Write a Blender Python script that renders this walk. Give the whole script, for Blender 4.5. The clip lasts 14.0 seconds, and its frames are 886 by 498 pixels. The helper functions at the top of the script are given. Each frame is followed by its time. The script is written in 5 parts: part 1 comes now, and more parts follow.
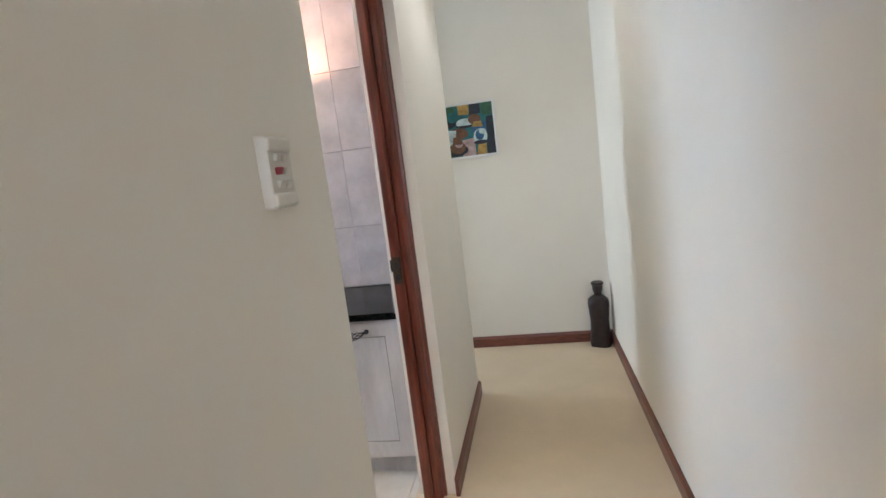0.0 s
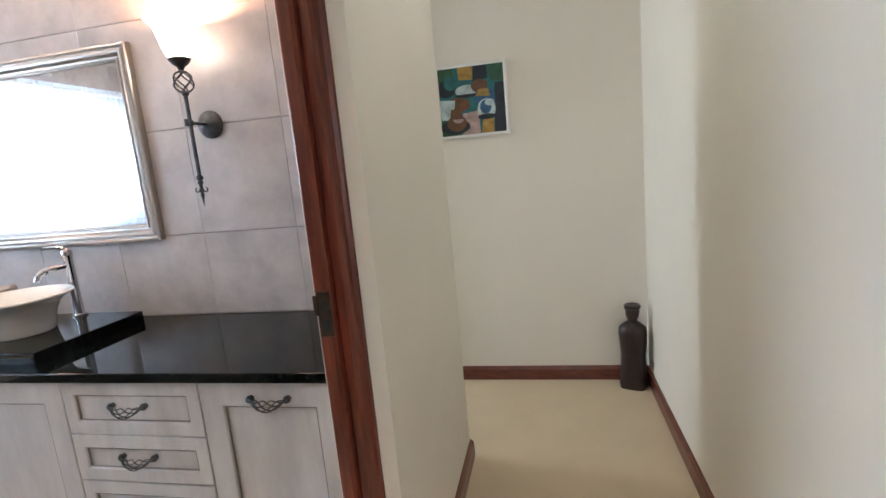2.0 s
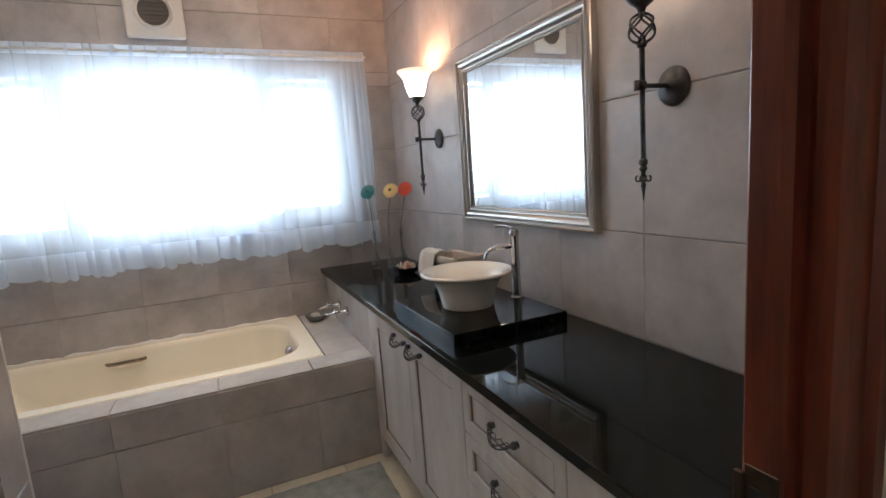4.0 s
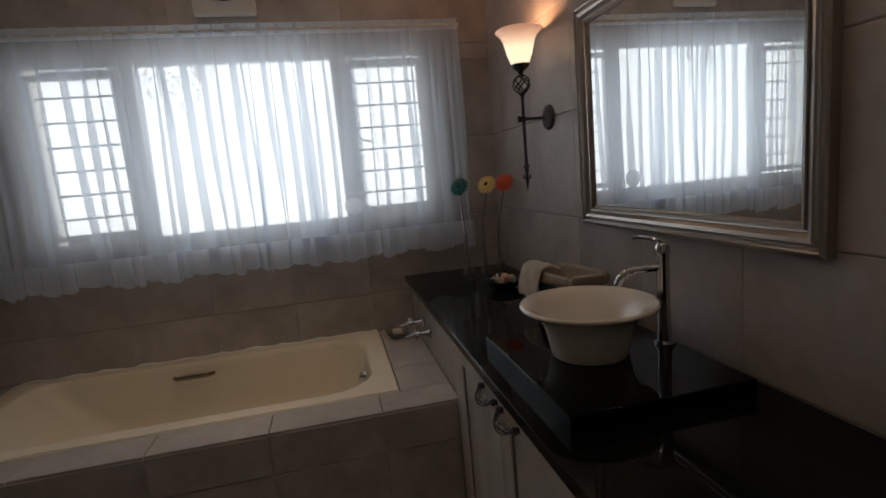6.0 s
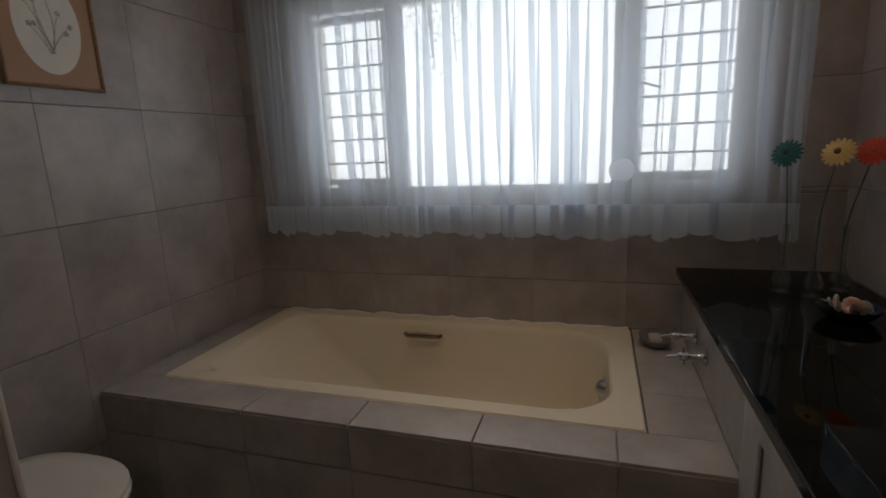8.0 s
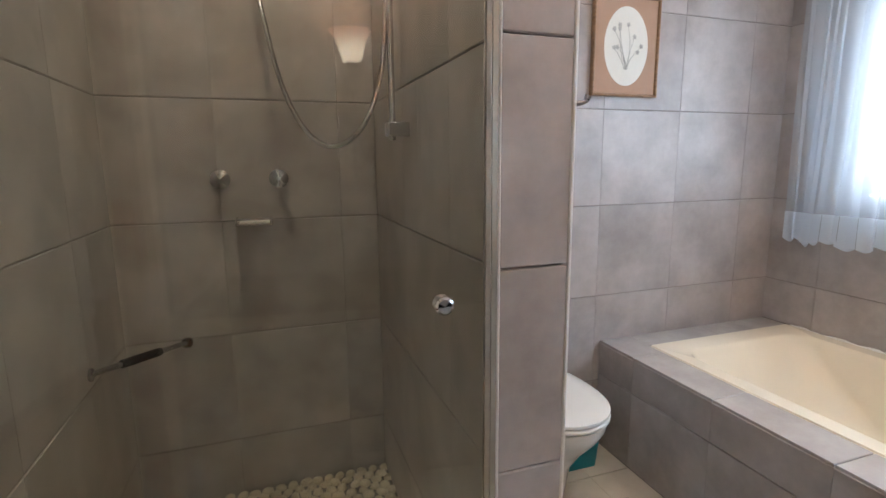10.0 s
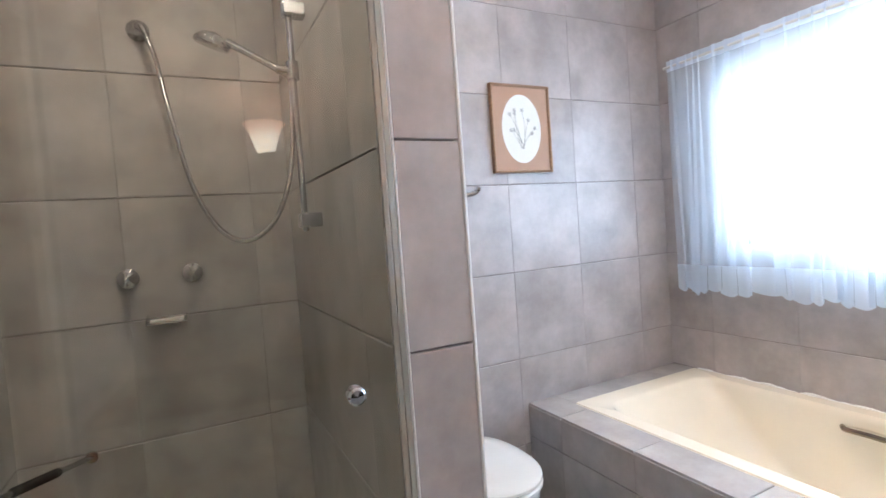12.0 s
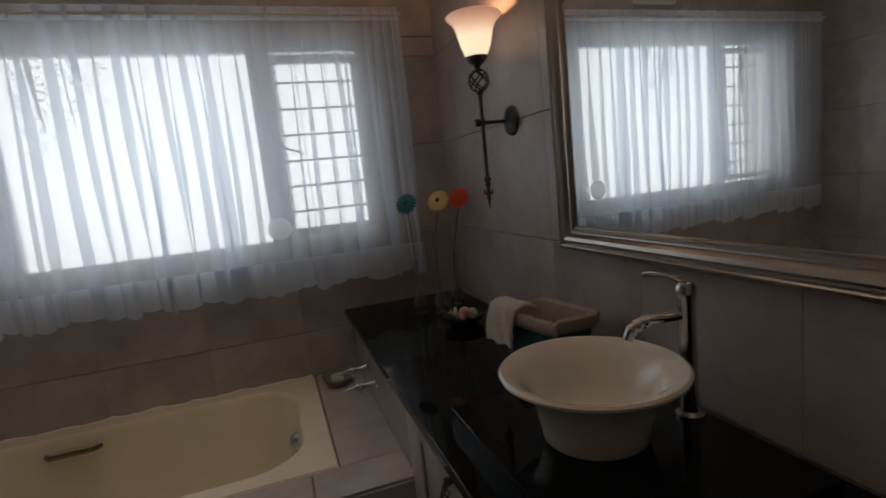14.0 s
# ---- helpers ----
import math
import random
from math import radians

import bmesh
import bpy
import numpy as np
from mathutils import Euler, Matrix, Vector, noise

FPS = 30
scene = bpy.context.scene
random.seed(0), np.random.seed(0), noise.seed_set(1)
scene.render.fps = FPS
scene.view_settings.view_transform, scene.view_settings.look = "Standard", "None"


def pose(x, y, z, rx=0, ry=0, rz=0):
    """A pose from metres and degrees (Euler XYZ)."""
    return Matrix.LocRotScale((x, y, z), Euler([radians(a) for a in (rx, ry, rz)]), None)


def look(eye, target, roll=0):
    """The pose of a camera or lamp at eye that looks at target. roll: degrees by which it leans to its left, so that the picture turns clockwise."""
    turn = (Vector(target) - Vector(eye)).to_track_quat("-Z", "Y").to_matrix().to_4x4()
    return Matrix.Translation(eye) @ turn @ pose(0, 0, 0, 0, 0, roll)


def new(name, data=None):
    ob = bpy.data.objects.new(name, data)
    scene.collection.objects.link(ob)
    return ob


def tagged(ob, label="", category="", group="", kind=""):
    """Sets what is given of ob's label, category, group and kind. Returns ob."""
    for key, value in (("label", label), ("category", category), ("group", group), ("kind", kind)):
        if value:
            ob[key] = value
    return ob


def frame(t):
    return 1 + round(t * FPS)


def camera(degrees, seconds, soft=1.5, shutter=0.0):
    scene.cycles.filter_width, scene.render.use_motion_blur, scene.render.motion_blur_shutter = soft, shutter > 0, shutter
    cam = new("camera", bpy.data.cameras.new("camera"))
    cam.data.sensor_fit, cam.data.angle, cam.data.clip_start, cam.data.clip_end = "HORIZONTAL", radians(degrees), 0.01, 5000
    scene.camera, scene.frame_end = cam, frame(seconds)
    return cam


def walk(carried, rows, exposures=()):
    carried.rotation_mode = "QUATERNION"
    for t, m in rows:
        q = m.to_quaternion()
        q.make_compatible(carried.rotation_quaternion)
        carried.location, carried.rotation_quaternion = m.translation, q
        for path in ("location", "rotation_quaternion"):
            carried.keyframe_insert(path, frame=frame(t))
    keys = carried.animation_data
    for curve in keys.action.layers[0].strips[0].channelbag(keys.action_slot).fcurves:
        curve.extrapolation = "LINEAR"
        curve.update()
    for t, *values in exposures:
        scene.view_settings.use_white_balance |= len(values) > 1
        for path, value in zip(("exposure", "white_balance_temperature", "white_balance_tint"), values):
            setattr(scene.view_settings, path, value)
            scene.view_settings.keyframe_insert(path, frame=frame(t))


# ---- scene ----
cam = camera(83.1, 14.0, shutter=0.12)
PATH = [
    (0, (1.388, 1.481, 1.319), (1.009, 3.423, 1.024), -7.1),
    (0.5, (1.355, 1.738, 1.305), (1.125, 3.702, 1.002), -6.2),
    (1, (1.302, 1.957, 1.319), (1.172, 3.928, 1.007), -5.3),
    (1.5, (1.286, 2.108, 1.308), (1.11, 4.072, 0.975), -5.3),
    (2, (1.342, 2.299, 1.283), (0.926, 4.226, 0.945), -5.3),
    (2.5, (1.314, 2.463, 1.302), (0.56, 4.282, 0.954), -4.7),
    (3, (1.203, 2.599, 1.33), (0.007, 4.169, 1.004), -4.7),
    (3.5, (1.147, 2.775, 1.309), (-0.478, 3.902, 1.007), -3.6),
    (3.7, (1.141, 2.815, 1.317), (-0.584, 3.78, 1.01), -3.3),
    (5.8, (0.673, 3.092, 1.319), (-1.249, 3.564, 1.034), -5.9),
    (6, (0.607, 3.086, 1.311), (-1.327, 3.499, 1.013), -5.1),
    (6.5, (0.396, 3.066, 1.32), (-1.56, 3.353, 1.022), -2.6),
    (7, (0.278, 3.068, 1.316), (-1.7, 3.149, 1.031), -2.0),
    (7.5, (0.169, 3.127, 1.318), (-1.788, 2.881, 0.985), -1.9),
    (8, (0.138, 3.115, 1.312), (-1.729, 2.525, 0.908), -2.5),
    (8.5, (0.122, 3.136, 1.298), (-1.503, 2.028, 0.934), -2.5),
    (9, (0.154, 3.142, 1.304), (-0.974, 1.52, 0.991), -1.3),
    (9.2, (0.185, 3.14, 1.306), (-0.714, 1.38, 0.996), -0.9),
    (11.3, (0.325, 3.318, 1.254), (-0.236, 1.431, 0.906), -0.5),
    (11.5, (0.31, 3.31, 1.282), (-0.326, 1.43, 1.037), -1.5),
    (12, (0.253, 3.269, 1.334), (-0.655, 1.489, 1.244), -4.2),
    (12.5, (0.142, 3.191, 1.339), (-1.204, 1.719, 1.195), -5.7),
    (13, (0.082, 3.089, 1.311), (-1.733, 2.274, 1.117), -5.6),
    (13.5, (0.155, 3.082, 1.33), (-1.826, 3.055, 1.056), -6.7),
    (14, (0.228, 3.173, 1.329), (-1.651, 3.8, 1.05), -5.9),
]
EXPOSURES = [(0.0, 0.8, 5400, 10), (1.0, 0.68, 5400, 10), (2.0, 0.6, 5750, 10), (2.5, 0.4, 5900, 10), (3.0, 0.2, 5950, 10), (3.5, -0.2, 6050, 10), (3.7, -0.32, 6100, 10),
             (5.8, -2.55, 7250, 15), (8.5, -2.65, 7250, 15), (9.0, -2.1, 7000, 14), (9.2, -1.65, 6800, 13), (11.3, 0.88, 5550, 10), (11.5, 0.78, 5550, 10),
             (12.0, 0.4, 5600, 10), (12.5, -0.28, 5850, 10), (13.0, -1.2, 6400, 11), (13.5, -2.15, 7000, 14), (14.0, -2.8, 7250, 15)]
walk(cam, [(t, look(eye, target, roll)) for t, eye, target, roll in PATH], EXPOSURES)

# ---- world and light ----
world = bpy.data.worlds.new("world")
scene.world = world
world.use_nodes = True
wn = world.node_tree
sky = wn.nodes.new("ShaderNodeTexSky")
sky.sky_type, sky.sun_disc = "NISHITA", False
sky.sun_elevation, sky.sun_rotation = radians(48), radians(80)
wn.links.new(sky.outputs[0], wn.nodes["Background"].inputs[0])
wn.nodes["Background"].inputs[1].default_value = 0.1


def lamp(name, kind, m, power, colour, **more):
    data = bpy.data.lights.new(name, kind)
    data.energy, data.color = power, colour
    for key, value in more.items():
        if key == "size":
            data.size = value
        elif key == "size_y":
            data.shape, data.size_y = "RECTANGLE", value
        elif key == "radius":
            data.shadow_soft_size = value
        elif key == "angle":
            data.angle = value
    ob = new(name, data)
    ob.matrix_world = m
    return ob


lamp("sun", "SUN", look((6, 1, 7), (0, 2, 0)), 3.0, (1.0, 0.95, 0.87), angle=radians(0.5))
lamp("window_daylight", "AREA", look((-2.8, 2.72, 2.5), (0, 2.72, 2.5)), 1500, (0.80, 0.915, 1.0), size=9.0, size_y=5.4)
# added fill lamps at the unseen ends of corridor and passage
lamp("corridor_fill", "AREA", look((1.17, -1.58, 1.5), (1.85, 1.9, 1.3)), 20, (0.98, 0.965, 1.0), size=0.8, size_y=1.2)
lamp("passage_fill", "AREA", look((-2.38, 4.67, 1.5), (0, 4.67, 1.4)), 11, (1.0, 0.975, 0.94), size=0.6, size_y=1.2)


# ---- materials ----
def nodes_of(name):
    m = bpy.data.materials.new(name)
    m.use_nodes = True
    return m, m.node_tree, m.node_tree.nodes["Principled BSDF"]


def mat(name, colour, rough=0.5, metal=0.0, var=0.12, scale=5.0, fine=90.0, bump=0.08, coat=0.0, per_piece=0.0, squash=(1, 1, 1), tint=None):
    """Two scales of noise on colour and roughness, a fine bump, and a little change from piece to piece."""
    m, t, b = nodes_of(name)
    n = t.nodes.new
    link = t.links.new
    geo = n("ShaderNodeNewGeometry")
    info = n("ShaderNodeObjectInfo")
    shift = n("ShaderNodeVectorMath")
    shift.operation = "MULTIPLY_ADD"
    shift.inputs[1].default_value = squash
    link(geo.outputs["Position"], shift.inputs[0])
    off = n("ShaderNodeCombineXYZ")
    times = n("ShaderNodeMath")
    times.operation = "MULTIPLY"
    times.inputs[1].default_value = 17.0 if per_piece else 0.0
    link(info.outputs["Random"], times.inputs[0])
    link(times.outputs[0], off.inputs[0])
    link(times.outputs[0], off.inputs[2])
    link(off.outputs[0], shift.inputs[2])
    big = n("ShaderNodeTexNoise")
    big.inputs["Scale"].default_value, big.inputs["Detail"].default_value, big.inputs["Roughness"].default_value = scale, 6, 0.6
    link(shift.outputs[0], big.inputs["Vector"])
    small = n("ShaderNodeTexNoise")
    small.inputs["Scale"].default_value, small.inputs["Detail"].default_value = fine, 3
    link(shift.outputs[0], small.inputs["Vector"])
    ramp = n("ShaderNodeValToRGB")
    lo = [c * (1 - var) for c in colour]
    hi = [min(1, c * (1 + var)) for c in (tint or colour)]
    ramp.color_ramp.elements[0].position, ramp.color_ramp.elements[1].position = 0.34, 0.68
    ramp.color_ramp.elements[0].color, ramp.color_ramp.elements[1].color = (*lo, 1), (*hi, 1)
    link(big.outputs["Fac"], ramp.inputs[0])
    hue = n("ShaderNodeHueSaturation")
    link(ramp.outputs[0], hue.inputs["Color"])
    grain = n("ShaderNodeMath")
    grain.operation = "MULTIPLY_ADD"
    grain.inputs[1].default_value, grain.inputs[2].default_value = var * 0.7, 1 - var * 0.35
    link(small.outputs["Fac"], grain.inputs[0])
    piece = n("ShaderNodeMath")
    piece.operation = "MULTIPLY_ADD"
    piece.inputs[1].default_value = per_piece
    link(info.outputs["Random"], piece.inputs[0])
    link(grain.outputs[0], piece.inputs[2])
    link(piece.outputs[0], hue.inputs["Value"])
    link(hue.outputs[0], b.inputs["Base Color"])
    rr = n("ShaderNodeMapRange")
    rr.inputs["To Min"].default_value, rr.inputs["To Max"].default_value = max(0.02, rough * 0.8), min(1, rough * 1.2)
    link(big.outputs["Fac"], rr.inputs["Value"])
    link(rr.outputs[0], b.inputs["Roughness"])
    b.inputs["Metallic"].default_value = metal
    b.inputs["Coat Weight"].default_value = coat
    b.inputs["Coat Roughness"].default_value = 0.08
    if bump:
        bp = n("ShaderNodeBump")
        bp.inputs["Strength"].default_value, bp.inputs["Distance"].default_value = bump, 0.004
        link(small.outputs["Fac"], bp.inputs["Height"])
        link(bp.outputs[0], b.inputs["Normal"])
    return m


def glass(name, colour=(1, 1, 1), rough=0.0, ior=1.45):
    m, t, b = nodes_of(name)
    b.inputs["Base Color"].default_value = (*colour, 1)
    b.inputs["Roughness"].default_value, b.inputs["IOR"].default_value = rough, ior
    b.inputs["Transmission Weight"].default_value = 1.0
    return m


def thin_glass(name):
    """Thin clear glass: straight through, with gloss that grows at the rims."""
    m, t, b = nodes_of(name)
    t.nodes.remove(b)
    n, link = t.nodes.new, t.links.new
    clearing, gloss, edge, whole = n("ShaderNodeBsdfTransparent"), n("ShaderNodeBsdfGlossy"), n("ShaderNodeLayerWeight"), n("ShaderNodeMixShader")
    clearing.inputs[0].default_value = (0.93, 0.96, 0.95, 1)
    gloss.inputs["Roughness"].default_value = 0.02
    edge.inputs["Blend"].default_value = 0.25
    rim = n("ShaderNodeMath")
    rim.operation = "MULTIPLY_ADD"
    rim.inputs[1].default_value, rim.inputs[2].default_value = 0.9, 0.06
    link(edge.outputs["Facing"], rim.inputs[0])
    link(rim.outputs[0], whole.inputs[0])
    link(clearing.outputs[0], whole.inputs[1])
    link(gloss.outputs[0], whole.inputs[2])
    link(whole.outputs[0], t.nodes["Material Output"].inputs[0])
    return m


def sheer(name, clear, glow=0.62):
    m, t, b = nodes_of(name)
    t.nodes.remove(b)
    n, link = t.nodes.new, t.links.new
    out = t.nodes["Material Output"]
    clearing, soft, through_cloth = n("ShaderNodeBsdfTransparent"), n("ShaderNodeBsdfDiffuse"), n("ShaderNodeBsdfTranslucent")
    weave = n("ShaderNodeTexNoise")
    weave.inputs["Scale"].default_value = 700
    geo = n("ShaderNodeNewGeometry")
    link(geo.outputs["Position"], weave.inputs["Vector"])
    amount = n("ShaderNodeMath")
    amount.operation = "MULTIPLY_ADD"
    amount.inputs[1].default_value, amount.inputs[2].default_value = 0.2, 1 - clear - 0.1
    link(weave.outputs["Fac"], amount.inputs[0])
    soft.inputs[0].default_value = through_cloth.inputs[0].default_value = (0.82, 0.89, 0.97, 1)
    cloth, whole = n("ShaderNodeMixShader"), n("ShaderNodeMixShader")
    cloth.inputs[0].default_value = glow
    link(soft.outputs[0], cloth.inputs[1])
    link(through_cloth.outputs[0], cloth.inputs[2])
    link(amount.outputs[0], whole.inputs[0])
    link(clearing.outputs[0], whole.inputs[1])
    link(cloth.outputs[0], whole.inputs[2])
    link(whole.outputs[0], out.inputs[0])
    return m


def lit_glass(name, low, high, strong, weak):
    """Opal glass lit from within: strongest round the bulb, fading to the rim (Generated z, 0 to 1)."""
    m, t, b = nodes_of(name)
    b.inputs["Base Color"].default_value = (0.85, 0.78, 0.7, 1)
    b.inputs["Roughness"].default_value = 0.3
    n, link = t.nodes.new, t.links.new
    co, sep = n("ShaderNodeTexCoord"), n("ShaderNodeSeparateXYZ")
    link(co.outputs["Generated"], sep.inputs[0])
    ramp, power = n("ShaderNodeValToRGB"), n("ShaderNodeMapRange")
    ramp.color_ramp.elements[0].position, ramp.color_ramp.elements[1].position = 0.45, 0.95
    ramp.color_ramp.elements[0].color, ramp.color_ramp.elements[1].color = (*low, 1), (*high, 1)
    link(sep.outputs[2], ramp.inputs[0])
    power.inputs["From Min"].default_value, power.inputs["From Max"].default_value = 0.45, 0.95
    power.inputs["To Min"].default_value, power.inputs["To Max"].default_value = strong, weak
    link(sep.outputs[2], power.inputs["Value"])
    link(ramp.outputs[0], b.inputs["Emission Color"])
    link(power.outputs[0], b.inputs["Emission Strength"])
    return m


CREAM = mat("cream_paint", (0.76, 0.715, 0.625), 0.6, var=0.03, scale=1.5, fine=220, bump=0.05)
CEILING = mat("ceiling_paint", (0.8, 0.79, 0.76), 0.8, var=0.03)
STONE = mat("stone_tile", (0.375, 0.34, 0.328), 0.31, var=0.115, scale=4.5, fine=45, bump=0.06, per_piece=0.07, tint=(0.44, 0.405, 0.395))
GROUT = mat("grout", (0.28, 0.255, 0.245), 0.9, var=0.15, fine=300)
LEDGE = mat("ledge_tile", (0.43, 0.40, 0.385), 0.16, var=0.12, scale=6, fine=60, bump=0.04, per_piece=0.06)
FLOOR_TILE = mat("floor_tile", (0.58, 0.53, 0.45), 0.35, var=0.08, scale=5, per_piece=0.06)
CARPET = mat("hall_floor", (0.58, 0.465, 0.31), 0.75, var=0.06, scale=3, fine=400, bump=0.25)
WOOD = mat("red_brown_wood", (0.15, 0.030, 0.014), 0.35, var=0.45, scale=9, fine=120, bump=0.06, coat=0.25, squash=(6, 6, 0.5))
SKIRT = mat("skirting_wood", (0.13, 0.034, 0.018), 0.4, var=0.35, scale=9, fine=120, bump=0.06, coat=0.2, squash=(1.5, 1.5, 6))
CABINET = mat("whitewashed_wood", (0.52, 0.487, 0.47), 0.45, var=0.14, scale=4, fine=80, bump=0.05, squash=(3, 3, 0.7))
PANEL_LINE = mat("dark_panel_line", (0.24, 0.21, 0.19), 0.7)
CABINET_GAP = mat("cabinet_inside", (0.10, 0.08, 0.065), 0.8)
GRANITE = mat("black_granite", (0.0045, 0.006, 0.0058), 0.035, var=0.5, scale=60, fine=600, bump=0.0)
GRANITE.node_tree.nodes["Principled BSDF"].inputs["Specular IOR Level"].default_value = 0.2
CERAMIC = mat("white_ceramic", (0.80, 0.77, 0.72), 0.03, var=0.02, bump=0.0, coat=0.5)
IVORY = mat("ivory_bath_enamel", (0.83, 0.755, 0.62), 0.2, var=0.02, bump=0.0, coat=0.2)
CHROME = mat("chrome", (0.58, 0.58, 0.6), 0.07, metal=1.0, var=0.03, bump=0.0)
PEWTER = mat("dark_pewter", (0.085, 0.085, 0.09), 0.38, metal=0.85, var=0.4, scale=40, bump=0.2)
BRONZE = mat("dark_bronze", (0.06, 0.045, 0.035), 0.4, metal=0.8, var=0.3, scale=40)
GRIP = mat("smoky_chrome", (0.34, 0.28, 0.22), 0.15, metal=1.0, var=0.1, bump=0.0)
SILVER = mat("silver_leaf", (0.46, 0.42, 0.38), 0.3, metal=0.95, var=0.05, scale=3, fine=160, bump=0.0)
MIRROR = mat("mirror_silver", (0.9, 0.92, 0.92), 0.012, metal=1.0, var=0.0, bump=0.0)
ALU = mat("window_aluminium", (0.52, 0.53, 0.55), 0.4, metal=0.3, var=0.05)
BAR = mat("painted_steel_bar", (0.10, 0.10, 0.10), 0.5, var=0.2)
PLASTIC = mat("white_plastic", (0.76, 0.75, 0.72), 0.35, var=0.03, bump=0.0)
SWITCH = mat("cream_plastic", (0.62, 0.58, 0.5), 0.35, var=0.03, bump=0.0)
RED = mat("red_plastic", (0.32, 0.02, 0.03), 0.3, var=0.1, bump=0.0)
DARK = mat("dark_recess", (0.02, 0.02, 0.02), 0.7, var=0.2)
GREY_VENT = mat("vent_shadow_grey", (0.12, 0.11, 0.11), 0.6, var=0.1)
TEAL = mat("teal_plastic", (0.0, 0.19, 0.25), 0.35, var=0.08, bump=0.0)
TEAL_CLOTH = mat("teal_basket", (0.015, 0.125, 0.135), 0.7, var=0.25, scale=30, fine=300, bump=0.4)
LINEN = mat("cream_linen", (0.429, 0.367, 0.304), 0.9, var=0.08, scale=25, fine=500, bump=0.35)
TOWEL = mat("white_towel", (0.64, 0.59, 0.53), 0.95, var=0.08, scale=30, fine=650, bump=0.7)
MAT = mat("grey_bath_mat", (0.22, 0.245, 0.25), 0.95, var=0.2, scale=20, fine=350, bump=0.9)
PEBBLE = mat("cream_pebble", (0.60, 0.54, 0.42), 0.35, var=0.12, scale=18)
STATUE = mat("carved_dark_wood", (0.02, 0.010, 0.007), 0.4, var=0.5, scale=30, fine=150, bump=0.3)
OAK = mat("pale_wood_frame", (0.30, 0.18, 0.10), 0.45, var=0.25, scale=20, squash=(1, 1, 5))
PAPER = mat("white_paper", (0.78, 0.77, 0.72), 0.7, var=0.03)
MOUNT = mat("tan_mount_board", (0.44, 0.28, 0.19), 0.7, var=0.05)
INK = mat("faded_ink", (0.42, 0.42, 0.40), 0.8, var=0.2)
LEAF = sheer("garden_leaf", 0.3)
LEAF.node_tree.nodes["Diffuse BSDF"].inputs[0].default_value = (0.10, 0.14, 0.10, 1)
LEAF.node_tree.nodes["Translucent BSDF"].inputs[0].default_value = (0.3, 0.42, 0.4, 1)
EARTH = mat("garden_ground", (0.2, 0.17, 0.12), 0.9, var=0.3, scale=2)
CLEAR = glass("clear_glass")
THIN = thin_glass("thin_bottle_glass")
SHOWER_GLASS = glass("shower_glass", (0.92, 0.955, 0.88))
SHEER = sheer("sheer_voile", 0.5, 0.62)
DISC = sheer("milky_plastic", 0.34, 0.95)
DISC.node_tree.nodes["Diffuse BSDF"].inputs[0].default_value = (0.93, 0.94, 0.95, 1)
DISC.node_tree.nodes["Translucent BSDF"].inputs[0].default_value = (0.93, 0.94, 0.95, 1)
HEM = sheer("voile_hem", 0.10, 0.6)
SHADE = lit_glass("lit_opal_glass", (1.0, 0.80, 0.58), (1.0, 0.50, 0.32), 7.0, 2.5)
SPOT_GLASS = mat("lit_downlight_lens", (0.9, 0.85, 0.8), 0.3, var=0.0, bump=0.0)
SPOT_GLASS.node_tree.nodes["Principled BSDF"].inputs["Emission Color"].default_value = (1.0, 0.82, 0.6, 1)
SPOT_GLASS.node_tree.nodes["Principled BSDF"].inputs["Emission Strength"].default_value = 260.0


# ---- builders ----
def box(bm, a, b, bevel=0.0, segments=1):
    made = bmesh.ops.create_cube(bm, size=1)["verts"]
    for v in made:
        v.co = [(a[i] + b[i]) / 2 + v.co[i] * (b[i] - a[i]) for i in range(3)]
    if bevel:
        edges = list({e for v in made for e in v.link_edges})
        bmesh.ops.bevel(bm, geom=edges, offset=bevel, segments=segments, affect="EDGES", profile=0.5)


def lathe(bm, profile, centre=(0, 0, 0), steps=32, stretch=(1, 1)):
    rings = []
    for r, z in profile:
        rings.append([bm.verts.new((centre[0] + r * stretch[0] * math.cos(2 * math.pi * k / steps),
                                    centre[1] + r * stretch[1] * math.sin(2 * math.pi * k / steps), centre[2] + z)) for k in range(steps)])
    for p, q in zip(rings, rings[1:]):
        for k in range(steps):
            bm.faces.new((p[k], p[(k + 1) % steps], q[(k + 1) % steps], q[k]))
    return rings


def cap(bm, ring):
    bm.faces.new(ring)


def tube(bm, points, r, steps=10, closed_ends=True):
    points = [Vector(p) for p in points]
    rings = []
    side = None
    for i, p in enumerate(points):
        d = (points[min(i + 1, len(points) - 1)] - points[max(i - 1, 0)]).normalized()
        if side is None:
            side = d.orthogonal().normalized()
        side = (side - d * side.dot(d)).normalized()
        up = d.cross(side)
        rad = r[i] if isinstance(r, (list, tuple)) else r
        rings.append([bm.verts.new(p + (side * math.cos(2 * math.pi * k / steps) + up * math.sin(2 * math.pi * k / steps)) * rad) for k in range(steps)])
    for p, q in zip(rings, rings[1:]):
        for k in range(steps):
            bm.faces.new((p[k], p[(k + 1) % steps], q[(k + 1) % steps], q[k]))
    if closed_ends:
        bm.faces.new(rings[0][::-1])
        bm.faces.new(rings[-1])


def loops(bm, rings, cap_last=False, cap_first=False):
    rows = [[bm.verts.new(p) for p in ring] for ring in rings]
    for p, q in zip(rows, rows[1:]):
        for k in range(len(p)):
            bm.faces.new((p[k], p[(k + 1) % len(p)], q[(k + 1) % len(p)], q[k]))
    if cap_last:
        bm.faces.new(rows[-1])
    if cap_first:
        bm.faces.new(rows[0][::-1])


